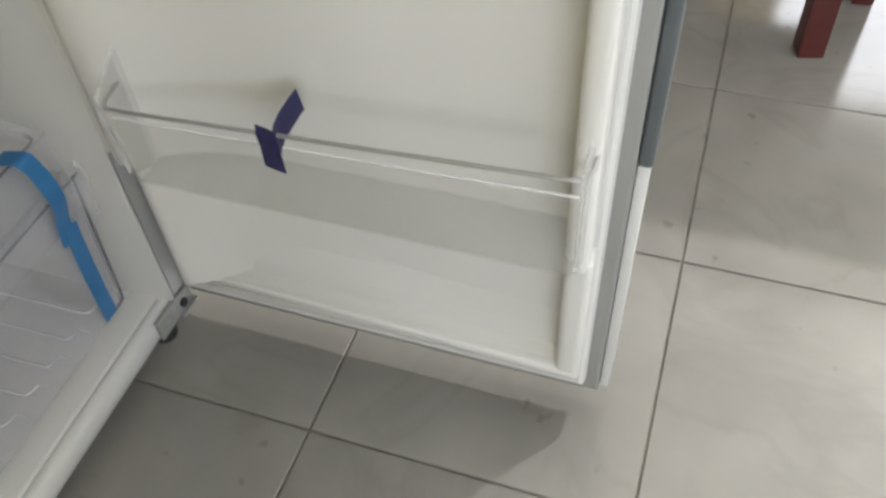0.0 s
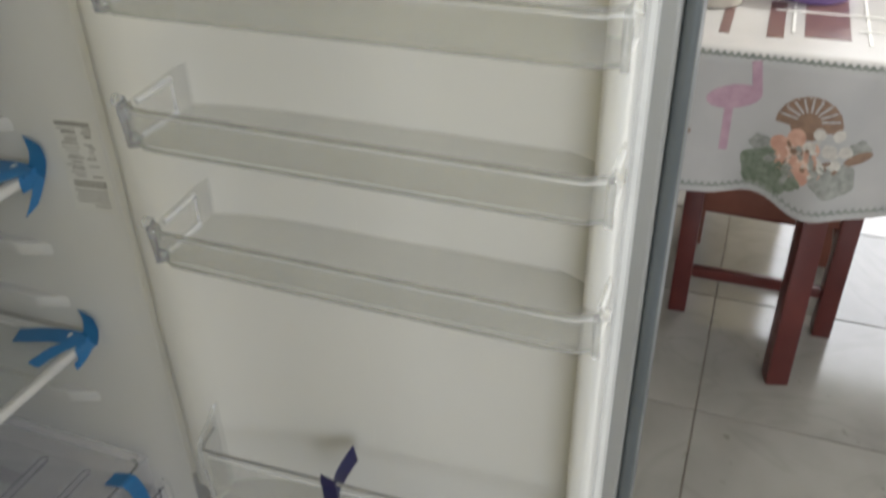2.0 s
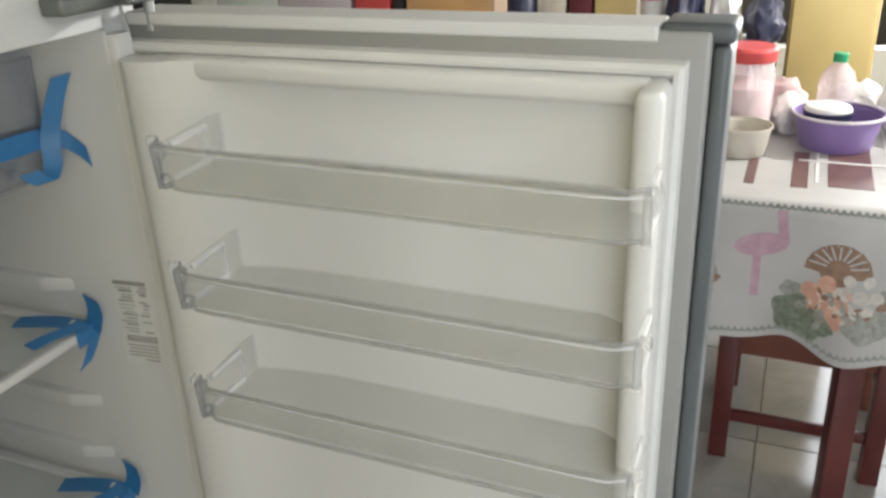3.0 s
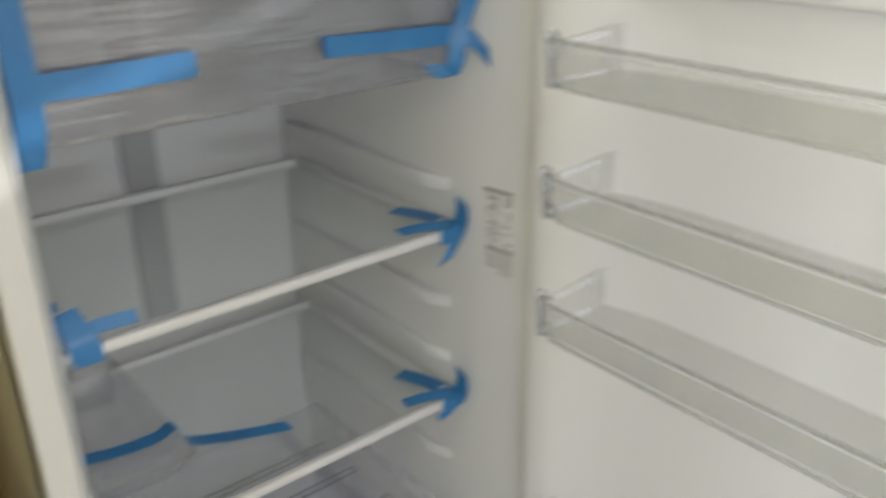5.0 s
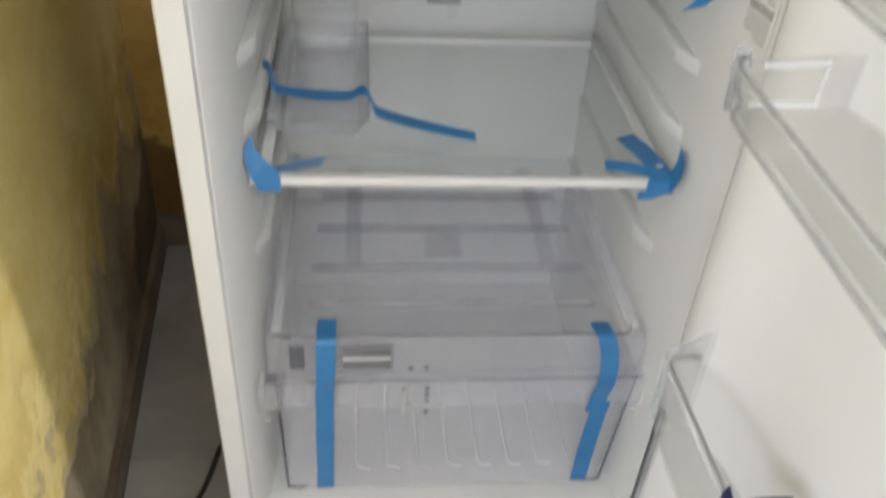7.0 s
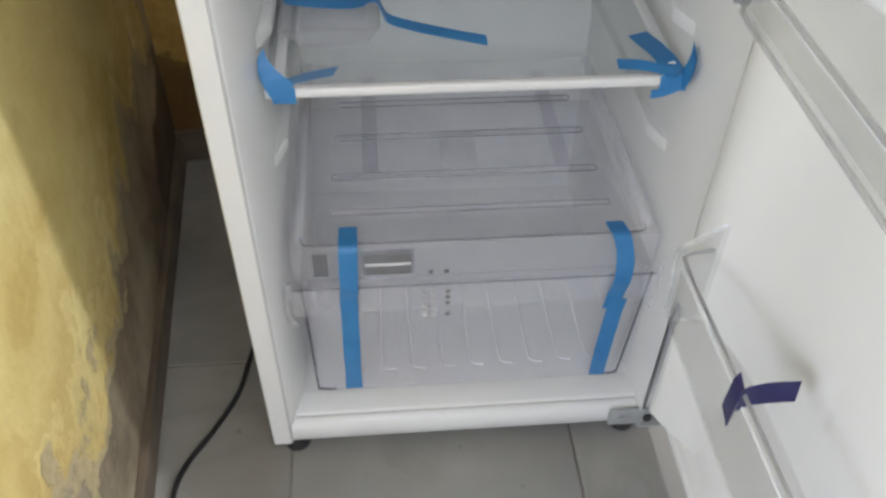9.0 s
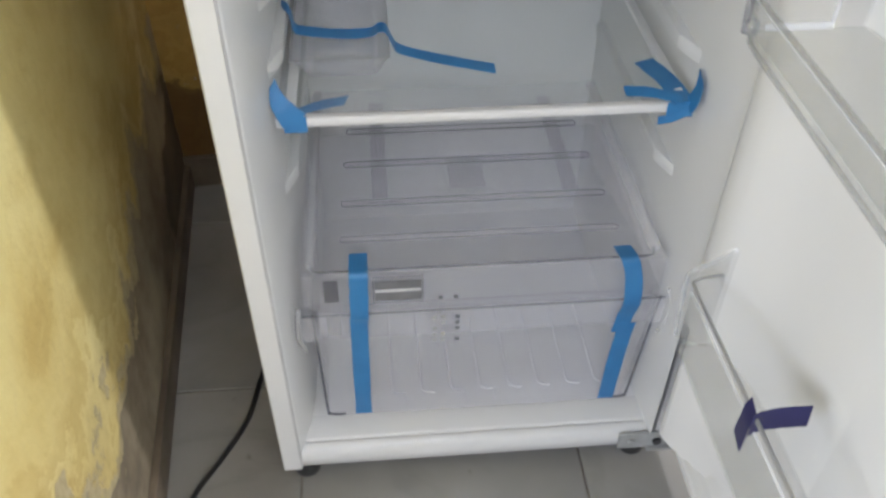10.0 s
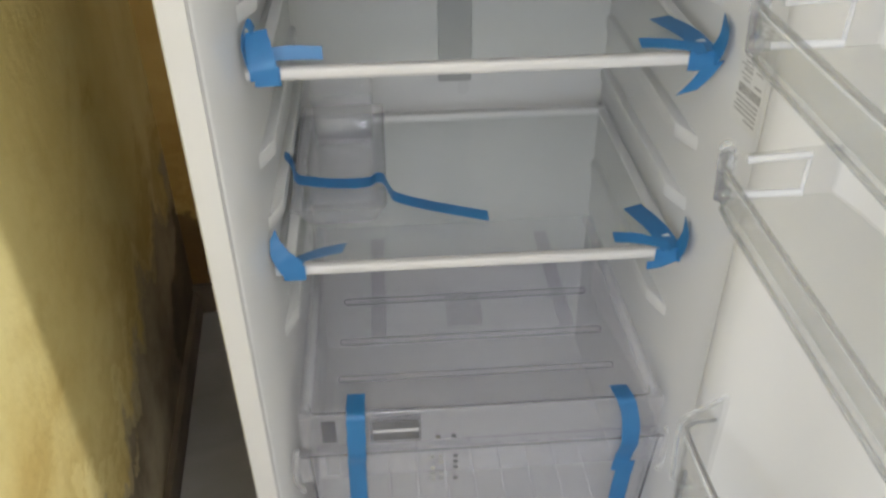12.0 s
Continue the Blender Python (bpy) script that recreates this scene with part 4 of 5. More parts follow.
tape([([(0.136, 0.075, 0.4145), (0.136, 0.05, 0.416), (0.136, 0.033, 0.414), (0.135, 0.0325, 0.39), (0.133, 0.0325, 0.335), (0.131, 0.042, 0.31), (0.1265, 0.0505, 0.104)], (0.012, 0, 0))], "long blue packing tape down the drawer's front")
tape([([(0.484, 0.064, 0.4145), (0.486, 0.05, 0.416), (0.489, 0.033, 0.414), (0.498, 0.0325, 0.38), (0.502, 0.0325, 0.335), (0.500, 0.041, 0.30), (0.498, 0.0445, 0.265)], (0.012, 0, 0)),
      ([(0.506, 0.0425, 0.285), (0.504, 0.045, 0.24), (0.5025, 0.048, 0.18), (0.5015, 0.0505, 0.104)], (0.012, 0, 0))], "two lengths of blue packing tape down the drawer's front")
tape([([(0.058, 0.083, 1.118), (0.12, 0.083, 1.118), (0.22, 0.083, 1.120)], (0, 0.001, 0.012)), ([(0.066, 0.081, 1.215), (0.067, 0.080, 1.15), (0.067, 0.081, 1.09), (0.061, 0.084, 1.05)], (0.013, 0, 0))], "blue packing tape crossed on the chiller tray")
tape([([(0.36, 0.083, 1.118), (0.45, 0.083, 1.114), (0.543, 0.081, 1.112)], (0, 0.001, 0.011)), ([(0.5465, 0.050, 1.180), (0.541, 0.064, 1.148), (0.534, 0.073, 1.112), (0.527, 0.070, 1.082), (0.512, 0.068, 1.068), (0.500, 0.078, 1.082)], (0.0075, -0.0075, 0.002)),
      ([(0.533, 0.079, 1.118), (0.5475, 0.06, 1.105), (0.5515, 0.04, 1.088)], (0.002, 0.004, 0.011))], "blue packing tape looped at the chiller tray's corner")
tape([([(0.509, -0.277, 0.462), (0.511, -0.275, 0.485), (0.5135, -0.272, 0.497), (0.519, -0.270, 0.506)], (0.001, 0.0115, 0.002)),
      ([(0.513, -0.283, 0.495), (0.526, -0.280, 0.498), (0.545, -0.281, 0.502), (0.568, -0.284, 0.506)], (0.001, 0.003, 0.012))], "stiff navy tape folded over the door's wire", "navy")

# sticker on the inner wall, on its slanting front part
st = thing("rating_sticker", (0.566, 0.03, 0.82), "white rating sticker with grey print on the inner wall", "sticker")
S0, S1, SZ0, SZ1 = Vector((0.5606, -0.0030, 0)), Vector((0.5539, 0.0530, 0)), 0.815, 0.936
SN = Vector((-(S1 - S0).y, (S1 - S0).x, 0)).normalized()


def on_sticker(u0, u1, v0, v1, lift):
    """A thin plate on the sticker; u from the front edge inwards, v from its foot up, both 0 to 1."""
    bm = bmesh.new()
    vs = []
    for k in (0.0002, lift):
        for u, v in ((u0, v0), (u1, v0), (u1, v1), (u0, v1)):
            p = S0 + (S1 - S0) * u + SN * k
            vs.append(bm.verts.new((p.x, p.y, SZ0 + (SZ1 - SZ0) * v)))
    for f in ((0, 1, 2, 3), (7, 6, 5, 4), (0, 4, 5, 1), (1, 5, 6, 2), (2, 6, 7, 3), (3, 7, 4, 0)):
        bm.faces.new([vs[i] for i in f])
    return bm


part("paper", on_sticker(0, 1, 0, 1, 0.0007), M["paper"], st, "", 0)
part("brand_bar", on_sticker(0.14, 0.93, 0.925, 0.968, 0.0011), M["ink"], st, "dark printed bar", 0)
rng = random.Random(3)
row = 0.885
while row > 0.39:                                     # short lines of fine print in two columns
    for u0, u1 in ((0.10, 0.40), (0.46, 0.92)):
        a = u0 + rng.uniform(0.0, 0.08)
        b = u1 - rng.uniform(0.0, 0.14)
        if rng.random() < 0.85:
            part("print_bar", on_sticker(a, b, row, row + rng.choice((0.012, 0.016, 0.026)), 0.0010), M[rng.choice(("ink", "ink_light", "ink_light"))], st, "", 0)
    row -= 0.038
u = 0.10
while u < 0.86:                                       # barcode strokes
    w = rng.uniform(0.012, 0.035)
    part("barcode_stroke", on_sticker(u, u + w, 0.275, 0.352, 0.0010), M["ink"], st, "", 0)
    u += w + rng.uniform(0.008, 0.018)
for u0, u1, v0, v1 in ((0.12, 0.90, 0.225, 0.245), (0.12, 0.84, 0.185, 0.205), (0.12, 0.90, 0.145, 0.165), (0.12, 0.88, 0.105, 0.125), (0.12, 0.5, 0.06, 0.08)):
    part("print_bar", on_sticker(u0, u1, v0, v1, 0.0010), M["ink_light"], st, "", 0)

# print on the drawer's fascia
pr = thing("drawer_label", (0.25, 0.045, 0.34), "transparent printed label on the drawer's front", "label")
for r in range(5):
    for c, x in enumerate((0.234, 0.2455, 0.2655)):
        if (r + c) % 4 != 3:
            part("print_bar", cube((x - 0.003, 0.0440, 0.268 + r * 0.0115), (x + 0.003, 0.0446, 0.274 + r * 0.0115 + 0.001 * (c % 2)), 0), M["ink_light" if c < 2 else "duct_dark"], pr, "", 0)
for x in (0.2425, 0.2635):
    part("print_bar", cube((x - 0.003, 0.0508, 0.346), (x + 0.003, 0.0516, 0.352), 0), M["duct_dark"], pr, "", 0)
part("print_bar", cube((0.088, 0.0508, 0.350), (0.107, 0.0516, 0.390), 0), M["edge"], pr, "", 0)
part("print_bar", cube((0.086, 0.0634, 0.27), (0.105, 0.0640, 0.312), 0), M["edge"], pr, "", 0)

# power cable on the floor beside the refrigerator
cab = thing("power_cable", (-0.1, 0.06, 0.0), "black power cable lying on the tiles beside the wall", "cable")
part("cord", tube(smooth_path([(-0.02, 0.45, 0.0045), (-0.045, 0.28, 0.0045), (-0.057, 0.20, 0.0045), (-0.071, 0.125, 0.0045), (-0.104, 0.055, 0.0045), (-0.138, -0.005, 0.0045), (-0.150, -0.055, 0.0045), (-0.14, -0.13, 0.0045), (-0.11, -0.2, 0.0045)], 6), 0.0042, 8), M["cable"], cab)

# ---------------------------------------------------------------- table
TOP, TX0, TX1, TY0, TY1 = 0.750, 1.53, 2.25, -1.55, -0.25
table = thing("dining_table", (1.9, -0.9, 0), "wooden table under a printed white cloth", "table")
part("tabletop", cube((TX0 + 0.008, TY0, TOP - 0.028), (TX1, TY1, TOP), 0.004), M["redwood"], table)
for x, y in ((2.05, -0.34), (1.66, -0.32), (1.66, -1.47)):
    part("leg", cube((x - 0.025, y - 0.025, 0.0), (x + 0.025, y + 0.025, TOP - 0.029), 0.004), M["brownwood"], table, "square brown leg")


def cloth_x(y, z):
    """Where the hanging front of the cloth stands: gentle folds, pushed out by the stool's corner."""
    d = max(0.0, (0.757 - z) / 0.30)
    folds = 0.010 * math.sin(9.5 * y + 0.6) + 0.006 * math.sin(23 * y + 1.7)
    bulge = 0.050 * math.exp(-((y + 0.85) / 0.11) ** 2)
    return TX0 - 0.004 - d * (0.008 + folds + bulge)


def cloth_foot(y):
    return 0.456 + 0.012 * math.sin(20 * y + 3.0) + 0.006 * math.sin(41 * y)


cloth = thing("tablecloth", (1.53, -0.9, 0.75), "white tablecloth printed with leaves and flowers, hanging from the table", "tablecloth")


def hanging(rows):
    """The hanging part and the top of the cloth as one thin solid sheet."""
    bm = bmesh.new()
    ny = 120
    grid = []
    for side in (0, 1):
        g = []
        for j in range(ny + 1):
            y = TY0 - 0.02 + (TY1 + 0.02 - TY0 + 0.02) * j / ny
            col = [bm.verts.new((TX1 - 0.002, y, TOP + 0.0015 + 0.0015 * side)), bm.verts.new((TX0 + 0.02, y, TOP + 0.0015 + 0.0015 * side)), bm.verts.new((TX0 + 0.002 - 0.0012 * side, y, TOP + 0.0005 + 0.0014 * side))]
            zf = cloth_foot(y)
            for k in range(rows + 1):
                z = TOP - 0.006 + (zf - TOP + 0.006) * k / rows
                col.append(bm.verts.new((cloth_x(y, z) - 0.0016 * side, y, z)))
            g.append(col)
        grid.append(g)
    n = len(grid[0][0])
    for side in (0, 1):
        for j in range(ny):
            for k in range(n - 1):
                bm.faces.new((grid[side][j][k], grid[side][j + 1][k], grid[side][j + 1][k + 1], grid[side][j][k + 1]))
    for j in range(ny):
        for k in (0, n - 1):
            bm.faces.new((grid[0][j][k], grid[0][j + 1][k], grid[1][j + 1][k], grid[1][j][k]))
    for j in (0, ny):
        for k in range(n - 1):
            bm.faces.new((grid[0][j][k], grid[0][j][k + 1], grid[1][j][k + 1], grid[1][j][k]))
    return bm


part("sheet", hanging(14), M["cloth"], cloth, "", 60)


def motif(shapes, material, lift, name="motif", label=""):
    """Flat printed shapes on the hanging cloth, each an outline of (y, z)."""
    bm = bmesh.new()
    for outline in shapes:
        cy = sum(p[0] for p in outline) / len(outline)
        cz = sum(p[1] for p in outline) / len(outline)
        mid = [((p[0] + cy) / 2, (p[1] + cz) / 2) for p in outline]
        ring = lambda pts: [bm.verts.new((cloth_x(y, z) - 0.0018 - lift, y, z)) for y, z in pts]
        a, b, c = ring(outline), ring(mid), bm.verts.new((cloth_x(cy, cz) - 0.0018 - lift, cy, cz))
        n = len(a)
        for i in range(n):
            bm.faces.new((a[i], a[(i + 1) % n], b[(i + 1) % n], b[i]))
            bm.faces.new((b[i], b[(i + 1) % n], c))
    return part(name, bm, material, cloth, label, 60)


def oval(cy, cz, ry, rz, turn=0.0, n=20, wob=0.0):
    out = []
    for k in range(n):
        a = 2 * math.pi * k / n
        r = 1 + wob * math.sin(5 * a + cy * 50)
        u, v = r * ry * math.cos(a), r * rz * math.sin(a)
        t = radians(turn)
        out.append((cy + u * math.cos(t) - v * math.sin(t), cz + u * math.sin(t) + v * math.cos(t)))
    return out


def band(p, q, w):
    (a, b), (c, d) = p, q
    k = math.hypot(c - a, d - b)
    u, v = -(d - b) / k * w / 2, (c - a) / k * w / 2
    return [(a + u, b + v), ((a + c) / 2 + u, (b + d) / 2 + v), (c + u, d + v), (c - u, d - v), ((a + c) / 2 - u, (b + d) / 2 - v), (a - u, b - v)]


for s in (0.0, -0.335, 0.335, -0.67):
    y = lambda v: v + s
    # plain pink shapes
    motif([oval(y(-0.652), 0.664, 0.052, 0.024, -12)], M["pink"], 0.0006, "pink_motif")
    motif([band((y(-0.646), 0.645), (y(-0.648), 0.552), 0.016)], M["pink"], 0.0004, "pink_motif")
    motif([band((y(-0.694), 0.672), (y(-0.682), 0.738), 0.018)], M["pink"], 0.0008, "pink_motif")
    # round brown leaf with lobes, flowers and foliage
    lobes = [band((y(-0.795), 0.628), (y(-0.795) + 0.060 * math.cos(radians(a)), 0.628 + 0.055 * math.sin(radians(a))), 0.019) for a in range(10, 180, 21)]
    motif(lobes + [oval(y(-0.795), 0.632, 0.034, 0.032)], M["leafbrown"], 0.0006, "leaf_motif")
    motif([oval(y(-0.737), 0.525, 0.054, 0.044, 20, 40, 0.09)], M["green_print"], 0.0004, "foliage_motif")
    motif([oval(y(-0.765), 0.535, 0.044, 0.042, 0, 40, 0.09)], M["green_print"], 0.0007, "foliage_motif")
    motif([oval(y(-0.856), 0.530, 0.042, 0.036, -15, 26, 0.08)], M["greygreen"], 0.0005, "foliage_motif")
    motif([oval(y(-0.715), 0.578, 0.020, 0.018, 0, 20, 0.12)], M["greygreen"], 0.0003, "foliage_motif")
    motif([oval(y(-0.892), 0.59, 0.02, 0.022, 0, 20, 0.12)], M["greygreen"], 0.0003, "foliage_motif")
    motif([oval(y(-0.778) + 0.028 * math.cos(radians(a)), 0.575 + 0.026 * math.sin(radians(a)), 0.019, 0.017, a) for a in (20, 92, 164, 236, 308)], M["peach"], 0.0009, "flower_motif")
    motif([oval(y(-0.800) + 0.020 * math.cos(radians(a)), 0.543 + 0.018 * math.sin(radians(a)), 0.014, 0.012, a) for a in (50, 122, 194, 266, 338)], M["peach"], 0.0012, "flower_motif")
    motif([oval(y(-0.778), 0.575, 0.007, 0.006)], M["leafbrown"], 0.0015, "flower_centre_motif")
    motif([oval(y(-0.800), 0.543, 0.005, 0.005)], M["leafbrown"], 0.0015, "flower_centre_motif")
    motif([oval(y(-0.836) + 0.032 * math.cos(radians(a)), 0.588 + 0.034 * math.sin(radians(a)), 0.012, 0.011, a) for a in (0, 55, 120, 180, 235, 300)] + [oval(y(-0.84), 0.586, 0.014, 0.013)], M["white_print"], 0.0011, "flower_motif")
    motif([oval(y(-0.893), 0.577, 0.026, 0.010, -25)], M["leafbrown"], 0.0008, "leaf_motif")
    # pale slits in the leaf, petals and small leaves strewn round the flowers
    motif([band((y(-0.795) + 0.022 * math.cos(radians(a)), 0.632 + 0.022 * math.sin(radians(a))), (y(-0.795) + 0.056 * math.cos(radians(a)), 0.628 + 0.052 * math.sin(radians(a))), 0.0035) for a in range(18, 180, 18)], M["cloth"], 0.0010, "leaf_slit_motif")
    rng = random.Random(7)
    for mat, count, cy, cz, ry, rz, size in (("greygreen", 16, -0.80, 0.535, 0.085, 0.055, 0.011), ("green_print", 14, -0.745, 0.525, 0.055, 0.040, 0.010), ("white_print", 12, -0.835, 0.575, 0.045, 0.045, 0.007), ("leafbrown", 9, -0.80, 0.555, 0.060, 0.045, 0.006), ("peach", 8, -0.785, 0.560, 0.035, 0.035, 0.008), ("pale_peach", 9, -0.785, 0.560, 0.035, 0.035, 0.007)):
        bits = []
        for _ in range(count):
            a, r = rng.uniform(0, 6.283), rng.uniform(0.25, 1.0)
            bits.append(oval(y(cy) + ry * r * math.cos(a), cz + rz * r * math.sin(a), size * rng.uniform(0.7, 1.5), size * rng.uniform(0.35, 0.7), rng.uniform(0, 180), 12, 0.05))
        motif(bits, M[mat], 0.0013, "sprig_motif")
# zigzag borders along the upper edge and the hem
for rowz, nm in ((None, "upper_border"), (0.018, "hem_border")):
    shapes = []
    for k in range(100):
        y0 = TY0 + 0.013 * k
        if y0 > TY1 - 0.02:
            break
        z0 = 0.7455 if rowz is None else cloth_foot(y0 + 0.006) + rowz
        shapes.append([(y0, z0 - 0.002), (y0 + 0.0065, z0 + 0.007), (y0 + 0.013, z0 - 0.002), (y0 + 0.013, z0 - 0.006), (y0 + 0.0065, z0 - 0.003), (y0, z0 - 0.006)])
    tagged(motif(shapes, M["zigzag"], 0.0005, nm, "grey zigzag border"), "", "", "", "stuff")
# printed squares on the table's top
for x0, x1, y0, y1 in ((1.62, 1.86, -0.722, -0.690), (1.64, 1.93, -0.845, -0.760), (1.62, 1.84, -0.62, -0.60), (1.78, 2.12, -0.99, -0.93), (1.62, 1.9, -1.10, -1.02)):
    part("printed_square", cube((x0, y0, TOP + 0.0032), (x1, y1, TOP + 0.0040), 0), M["brown_sq"], cloth, "", 0)

for x0, x1, y0, y1 in ((1.795, 1.804, -1.40, -0.70), (1.70, 1.706, -1.40, -0.86), (1.62, 2.15, -0.882, -0.876), (1.66, 2.0, -0.742, -0.736)):
    part("printed_line", cube((x0, y0, TOP + 0.0042), (x1, y1, TOP + 0.0047), 0), M["paper"], cloth, "", 0)

# stool with its corner under the cloth
stool = thing("stool", (1.70, -0.78, 0), "red-brown wooden stool standing under the table", "stool")
legs = [(1.722, -0.602), (1.728, -0.944), (2.06, -0.602), (2.05, -0.957)]


def post(x, y, z0, z1, w, turn):
    bm = cube((-w, -w, z0), (w, w, z1), 0.004)
    bmesh.ops.transform(bm, matrix=Matrix.Translation((x, y, 0)) @ Matrix.Rotation(turn, 4, "Z"), verts=bm.verts)
    return bm


def beam(p, q, h, t):
    p, q = Vector(p), Vector(q)
    d = q - p
    bm = cube((0, -t / 2, -h / 2), (d.length, t / 2, h / 2), 0.003)
    bmesh.ops.transform(bm, matrix=Matrix.Translation(p) @ Matrix.Rotation(math.atan2(d.y, d.x), 4, "Z"), verts=bm.verts)
    return bm


for i, (x, y) in enumerate(legs):
    part("leg", post(x, y, 0.0, 0.41, 0.0215, radians(4)), M["redwood" if i < 2 else "brownwood"], stool, "square red-brown leg")
for (a, b), z in (((0, 1), 0.118), ((0, 2), 0.16), ((1, 3), 0.16), ((2, 3), 0.118)):
    part("stretcher", beam((*legs[a], z), (*legs[b], z), 0.027, 0.02), M["redwood"], stool)
for a, b in ((0, 1), (0, 2), (1, 3), (2, 3)):
    part("apron", beam((*legs[a], 0.352), (*legs[b], 0.352), 0.11, 0.02), M["brownwood"], stool)
part("seat", cube((1.69, -0.972, 0.411), (2.085, -0.574, 0.432), 0.004), M["redwood"], stool)
# the table's splayed front leg, which pushes the cloth out
bm = post(0, 0, 0.0, 0.72, 0.025, radians(14))
for v in bm.verts:
    v.co.x += 1.518 + 0.060 * v.co.z / 0.72
    v.co.y += -0.848
part("leg", bm, M["redwood"], table, "square red-brown leg")


# ---------------------------------------------------------------- things on the table
def hollow(profile_out, t=0.003):
    """Closes a pot: the outer outline, then the inner one back down to the floor."""
    inner = [(max(r - t, 0.001), max(h, t)) for r, h in reversed(profile_out[1:])]
    return profile_out + inner + [(0.001, t)]


ON = TOP + 0.0042
basin = thing("basin", (1.93, -0.772, ON), "round purple plastic basin with a rolled rim", "basin")
part("bowl", turned(hollow([(0.074, 0.0), (0.078, 0.004), (0.092, 0.070), (0.099, 0.072), (0.100, 0.077), (0.095, 0.079)]), (1.93, -0.772, ON), 40), M["purple"], basin)
part("rim", tube([(1.93 + 0.098 * math.cos(a), -0.772 + 0.098 * math.sin(a), ON + 0.078) for a in (2 * math.pi * k / 40 for k in range(41))], 0.0038, 8), M["lilac"], basin, "pale worn rim")
tray = thing("dark_container", (1.92, -0.745, ON + 0.005), "dark container with a white lid standing in the basin", "container")
part("body", turned(hollow([(0.048, 0.006), (0.047, 0.009), (0.053, 0.077)]), (1.924, -0.748, ON + 0.005), 28), M["navyplastic"], tray)
part("lid", turned([(0.050, 0.077), (0.051, 0.080), (0.047, 0.087), (0.03, 0.090), (0.001, 0.090)], (1.924, -0.748, ON + 0.006), 28), M["bag"], tray, "white lid")
tub = thing("cream_tub", (1.82, -0.575, ON), "cream plastic tub beside the jar", "tub")
part("body", turned(hollow([(0.050, 0.0), (0.054, 0.004), (0.062, 0.06), (0.066, 0.062), (0.066, 0.067)]), (1.82, -0.575, ON), 32), M["creamtub"], tub)
jar = thing("jar", (1.97, -0.565, ON), "clear jar with pink contents and a red lid", "jar")
part("glass", turned([(0.052, 0.0), (0.062, 0.006), (0.064, 0.15), (0.056, 0.172), (0.056, 0.182), (0.053, 0.182), (0.053, 0.17), (0.061, 0.148), (0.059, 0.008), (0.001, 0.006)], (1.97, -0.565, ON), 32), M["jar"], jar, "", 40, False)
part("contents", turned([(0.05, 0.008), (0.057, 0.012), (0.058, 0.12), (0.03, 0.135), (0.001, 0.14)], (1.97, -0.565, ON), 24), M["pinkstuff"], jar)
part("lid", turned([(0.062, 0.180), (0.064, 0.183), (0.064, 0.205), (0.058, 0.212), (0.001, 0.214)], (1.97, -0.565, ON), 32), M["red"], jar, "red screw lid")
bottle = thing("bottle", (2.11, -0.765, ON), "clear plastic bottle with a green cap", "bottle")
part("body", turned([(0.036, 0.0), (0.042, 0.005), (0.043, 0.10), (0.036, 0.128), (0.016, 0.150), (0.014, 0.162), (0.011, 0.162), (0.013, 0.149), (0.033, 0.126), (0.040, 0.10), (0.039, 0.008), (0.001, 0.006)], (2.11, -0.765, ON), 28), M["jar"], bottle, "", 40, False)
part("cap", turned([(0.017, 0.155), (0.017, 0.174), (0.015, 0.176), (0.001, 0.176)], (2.11, -0.765, ON), 20), M["green"], bottle, "green screw cap")


def crumpled(centre, size, seed, rough=0.28):
    """A crumpled bag: a lump with sharp folds, flat underneath."""
    bm = bmesh.new()
    bmesh.ops.create_icosphere(bm, subdivisions=4, radius=1)
    off = Vector((seed * 3.1, seed * 1.7, seed * 0.9))
    for v in bm.verts:
        d = 1 + rough * noise.noise(v.co * 1.6 + off) + rough * 0.6 * abs(noise.noise(v.co * 4 + off))
        p = v.co * d
        v.co = Vector((p.x * size[0], p.y * size[1], max(p.z, -0.75) * size[2] + size[2] * 0.75)) + Vector(centre)
    return bm


for c, sz, sd, lb, mt in (((2.08, -0.95, ON), (0.10, 0.085, 0.085), 1, "crumpled white plastic bag on the table", "bag"), ((2.03, -0.665, ON), (0.055, 0.045, 0.05), 2, "small crumpled clear bag between jar and basin", "bag"), ((2.16, -0.64, ON), (0.05, 0.06, 0.055), 3, "crumpled pink wrapper on the table", "pinkstuff"), ((2.19, -0.82, ON), (0.04, 0.05, 0.05), 5, "crumpled white wrapper on the table", "bag")):
    bagob = thing("plastic_bag", c, lb, "bag", "bags on the table")
    part("film", crumpled(c, sz, sd), M[mt], bagob, "", 30)

# ochre cupboard and the crowded sideboard behind the table
cup = thing("cupboard", (3.15, -0.76, 0), "tall ochre painted cupboard behind the table", "cupboard")
part("body", cube((3.02, -0.895, 0.06), (3.42, -0.62, 1.95), 0.006), M["ochre"], cup)
part("door", cube((3.0, -0.885, 0.08), (3.0185, -0.63, 1.93), 0.004), M["ochre"], cup)
part("plinth", cube((3.04, -0.885, 0.0), (3.40, -0.63, 0.0598), 0.003), M["brownwood"], cup)
side = thing("sideboard", (2.65, 0.75, 0), "long wooden side table crowded with jars and boxes", "sideboard")
part("top", cube((2.36, -0.60, 0.72), (2.92, 2.3, 0.75), 0.004), M["brownwood"], side)
part("apron", cubes([((2.40, -0.56, 0.62), (2.42, 2.26, 0.7195)), ((2.86, -0.56, 0.62), (2.88, 2.26, 0.7195))], 0.003), M["brownwood"], side)
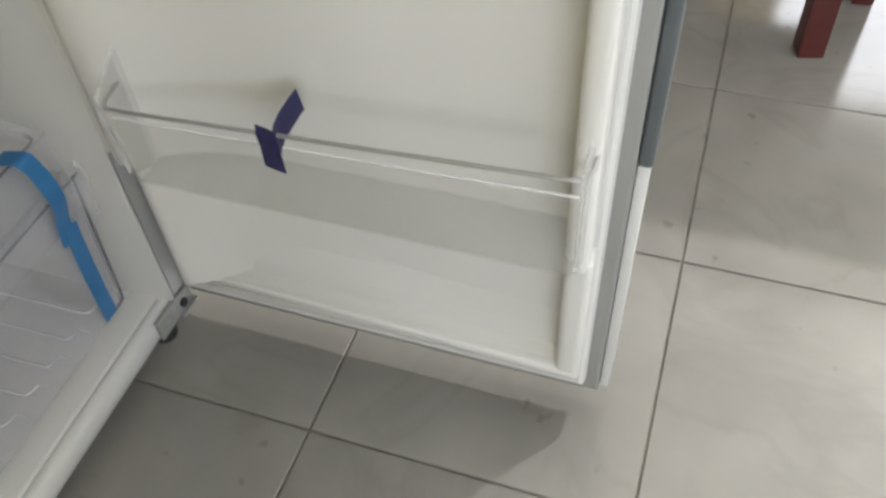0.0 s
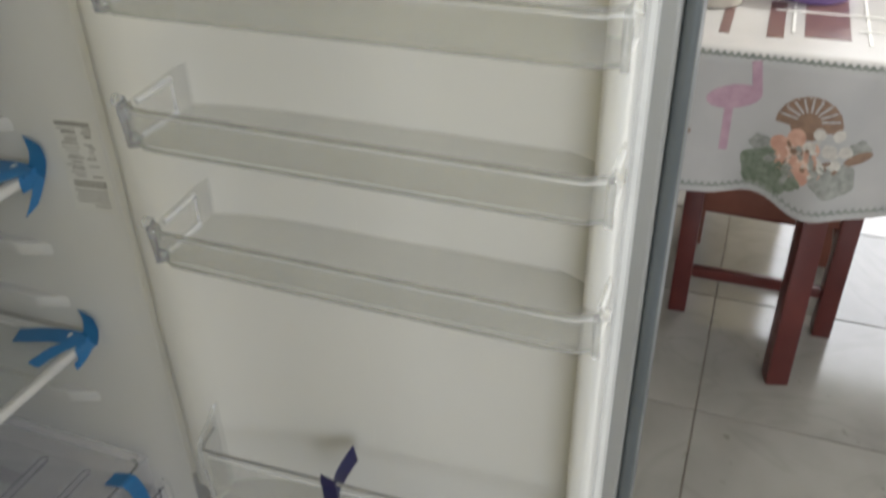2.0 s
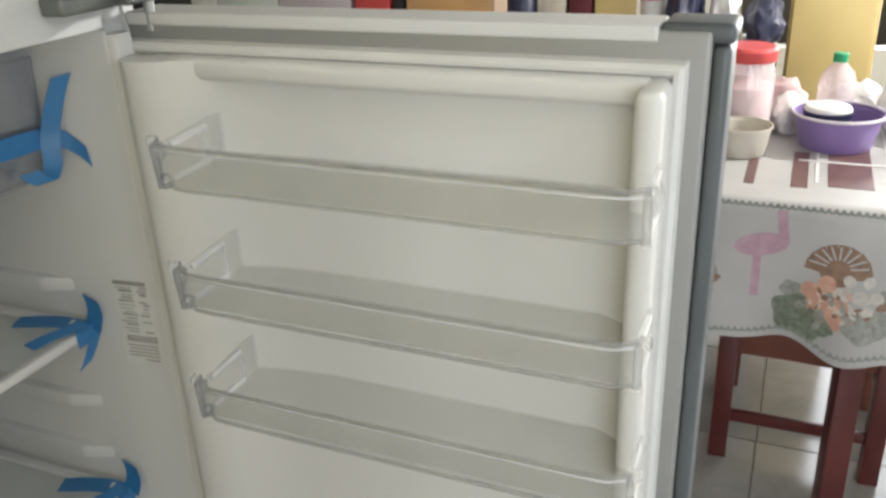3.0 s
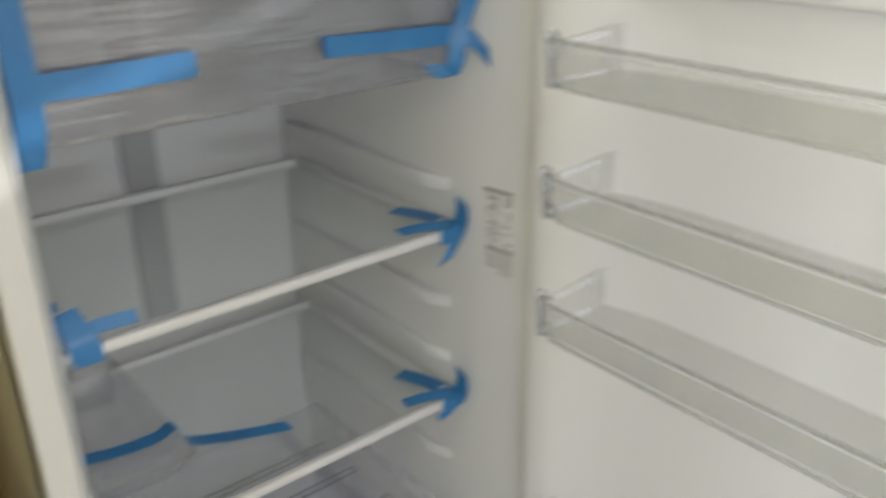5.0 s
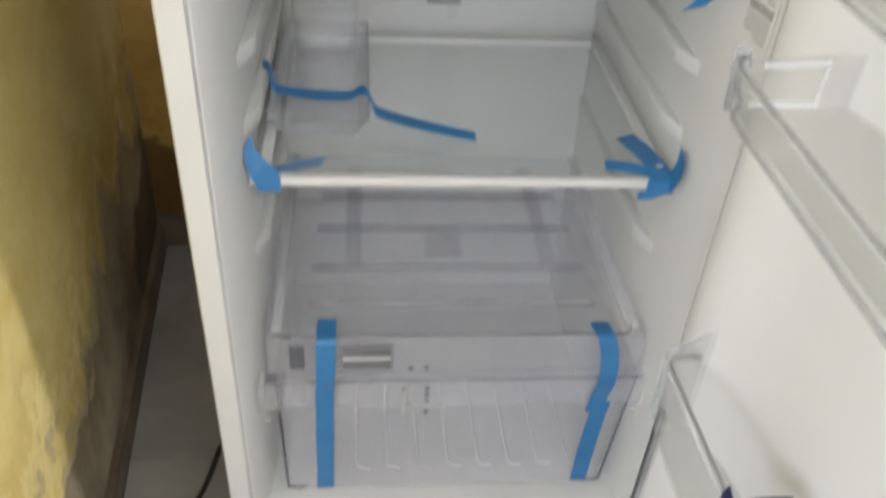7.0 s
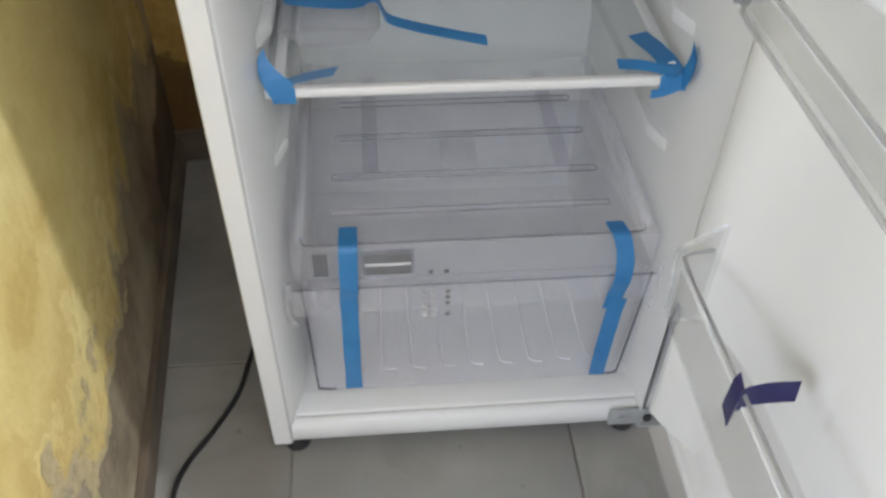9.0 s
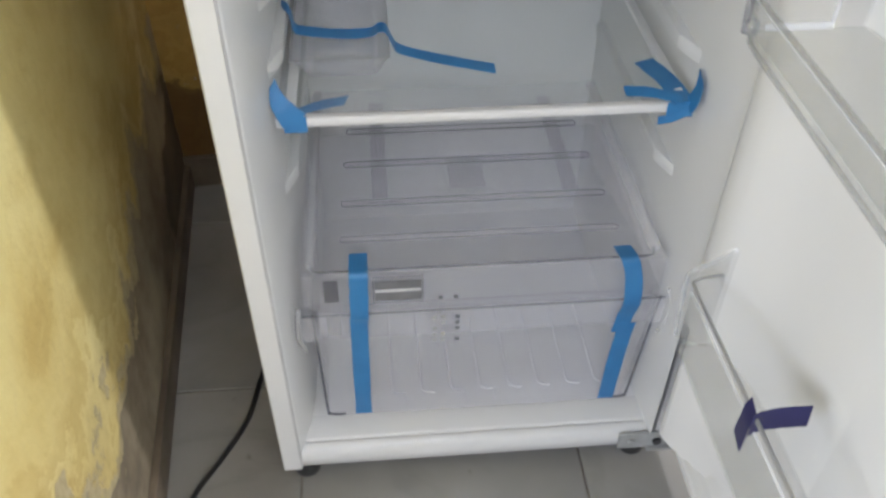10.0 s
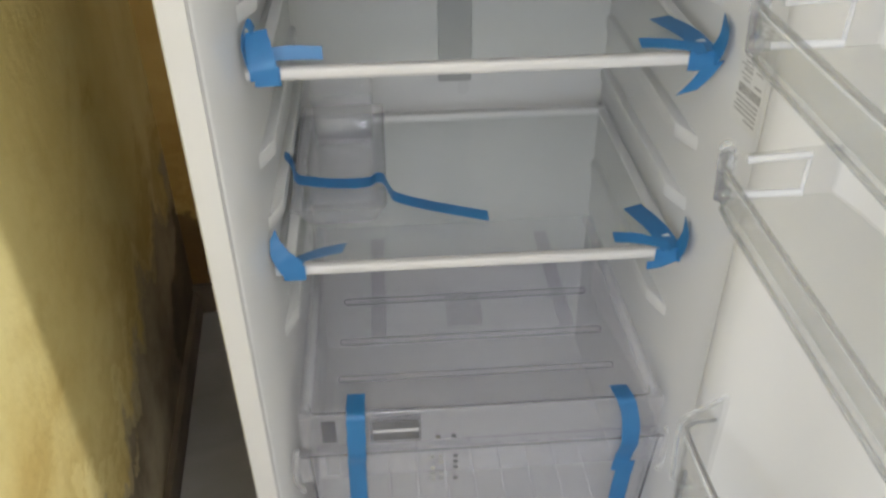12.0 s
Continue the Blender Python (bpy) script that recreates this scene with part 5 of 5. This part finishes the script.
for x in (2.42, 2.85):
    for y in (-0.55, 0.85, 2.22):
        part("leg", cube((x - 0.025, y - 0.025, 0.0), (x + 0.025, y + 0.025, 0.7195), 0.004), M["brownwood"], side)
SB = 0.7505
for y0, y1, h, mt, nm, lb in ((1.52, 1.80, 0.29, "black", "carton", "dark carton on the sideboard"), (1.39, 1.51, 0.28, "paper", "carton", "pale carton on the sideboard"), (1.12, 1.38, 0.29, "mint", "carton", "pale mint carton on the sideboard"),
                         (0.82, 1.11, 0.31, "lilac", "carton", "lilac carton on the sideboard"), (0.665, 0.80, 0.30, "red", "carton", "red carton on the sideboard"), (0.615, 0.65, 0.32, "black", "carton", "narrow dark carton on the sideboard"),
                         (0.28, 0.60, 0.30, "orange", "carton", "orange carton on the sideboard"), (0.04, 0.12, 0.31, "creamtub", "carton", "beige carton on the sideboard"), (-0.045, 0.03, 0.30, "maroon", "carton", "maroon carton on the sideboard"),
                         (-0.185, -0.055, 0.30, "ochre", "carton", "yellow carton on the sideboard"), (-0.60, -0.49, 0.105, "bag", "carton", "white carton on the sideboard")):
    c = thing(nm, (2.6, (y0 + y1) / 2, SB), lb, "box", "boxes on the sideboard")
    part("box", cube((2.58, y0, SB), (2.74, y1, SB + h), 0.004), M[mt], c)
    part("flap", cube((2.585, y0 + 0.004, SB + h + 0.0003), (2.66, y1 - 0.004, SB + h + 0.0025), 0.0008, 1), M[mt], c)
pj = thing("canister", (2.6, -0.232, SB), "pale canister with a hot pink lid", "canister", "canisters on the sideboard")
part("body", turned([(0.034, 0.0), (0.037, 0.004), (0.037, 0.225), (0.034, 0.228), (0.001, 0.228)], (2.6, -0.232, SB), 24), M["paper"], pj)
part("lid", turned([(0.039, 0.2285), (0.040, 0.231), (0.040, 0.292), (0.036, 0.297), (0.001, 0.297)], (2.6, -0.232, SB), 24), M["hotpink"], pj, "hot pink lid")
nj = thing("canister", (2.6, 0.19, SB), "dark navy canister on the sideboard", "canister", "canisters on the sideboard")
part("body", turned([(0.046, 0.0), (0.05, 0.005), (0.05, 0.24), (0.044, 0.25), (0.001, 0.25)], (2.6, 0.19, SB), 24), M["navyplastic"], nj)
part("lid", turned([(0.048, 0.2505), (0.048, 0.285), (0.044, 0.29), (0.001, 0.29)], (2.6, 0.19, SB), 24), M["navyplastic"], nj)
for c, sz, sd, lb, mt in (((2.6, -0.33, SB), (0.09, 0.055, 0.19), 7, "dark navy bag bulging on the sideboard", "navyplastic"), ((2.62, -0.445, SB), (0.09, 0.05, 0.16), 8, "crumpled white bag on the sideboard", "bag"), ((2.60, -0.56, SB + 0.1085), (0.07, 0.055, 0.07), 9, "small navy bag lying on a white carton", "navyplastic")):
    b = thing("bag", c, lb, "bag", "bags on the sideboard")
    part("film", crumpled(c, sz, sd), M[mt], b, "", 30)

# ---------------------------------------------------------------- floor tiles
bm = cube((-TILE / 2 + 0.0016, -TILE / 2 + 0.0016, -0.010), (TILE / 2 - 0.0016, TILE / 2 - 0.0016, 0.0), 0.0012, 1)
mesh = bpy.data.meshes.new("tile")
bm.to_mesh(mesh)
bm.free()
mesh.materials.append(M["tile"])
for i in range(-7, 10):
    for j in range(-8, 9):
        if i < -2 and j > 0:            # outside the room, behind the yellow wall
            continue
        t = new("tile", mesh)
        t.parent = floor
        t.location = (TX + (i + 0.5) * TILE, TY + (j + 0.5) * TILE, 0.0004 * random.random() - 0.0004)
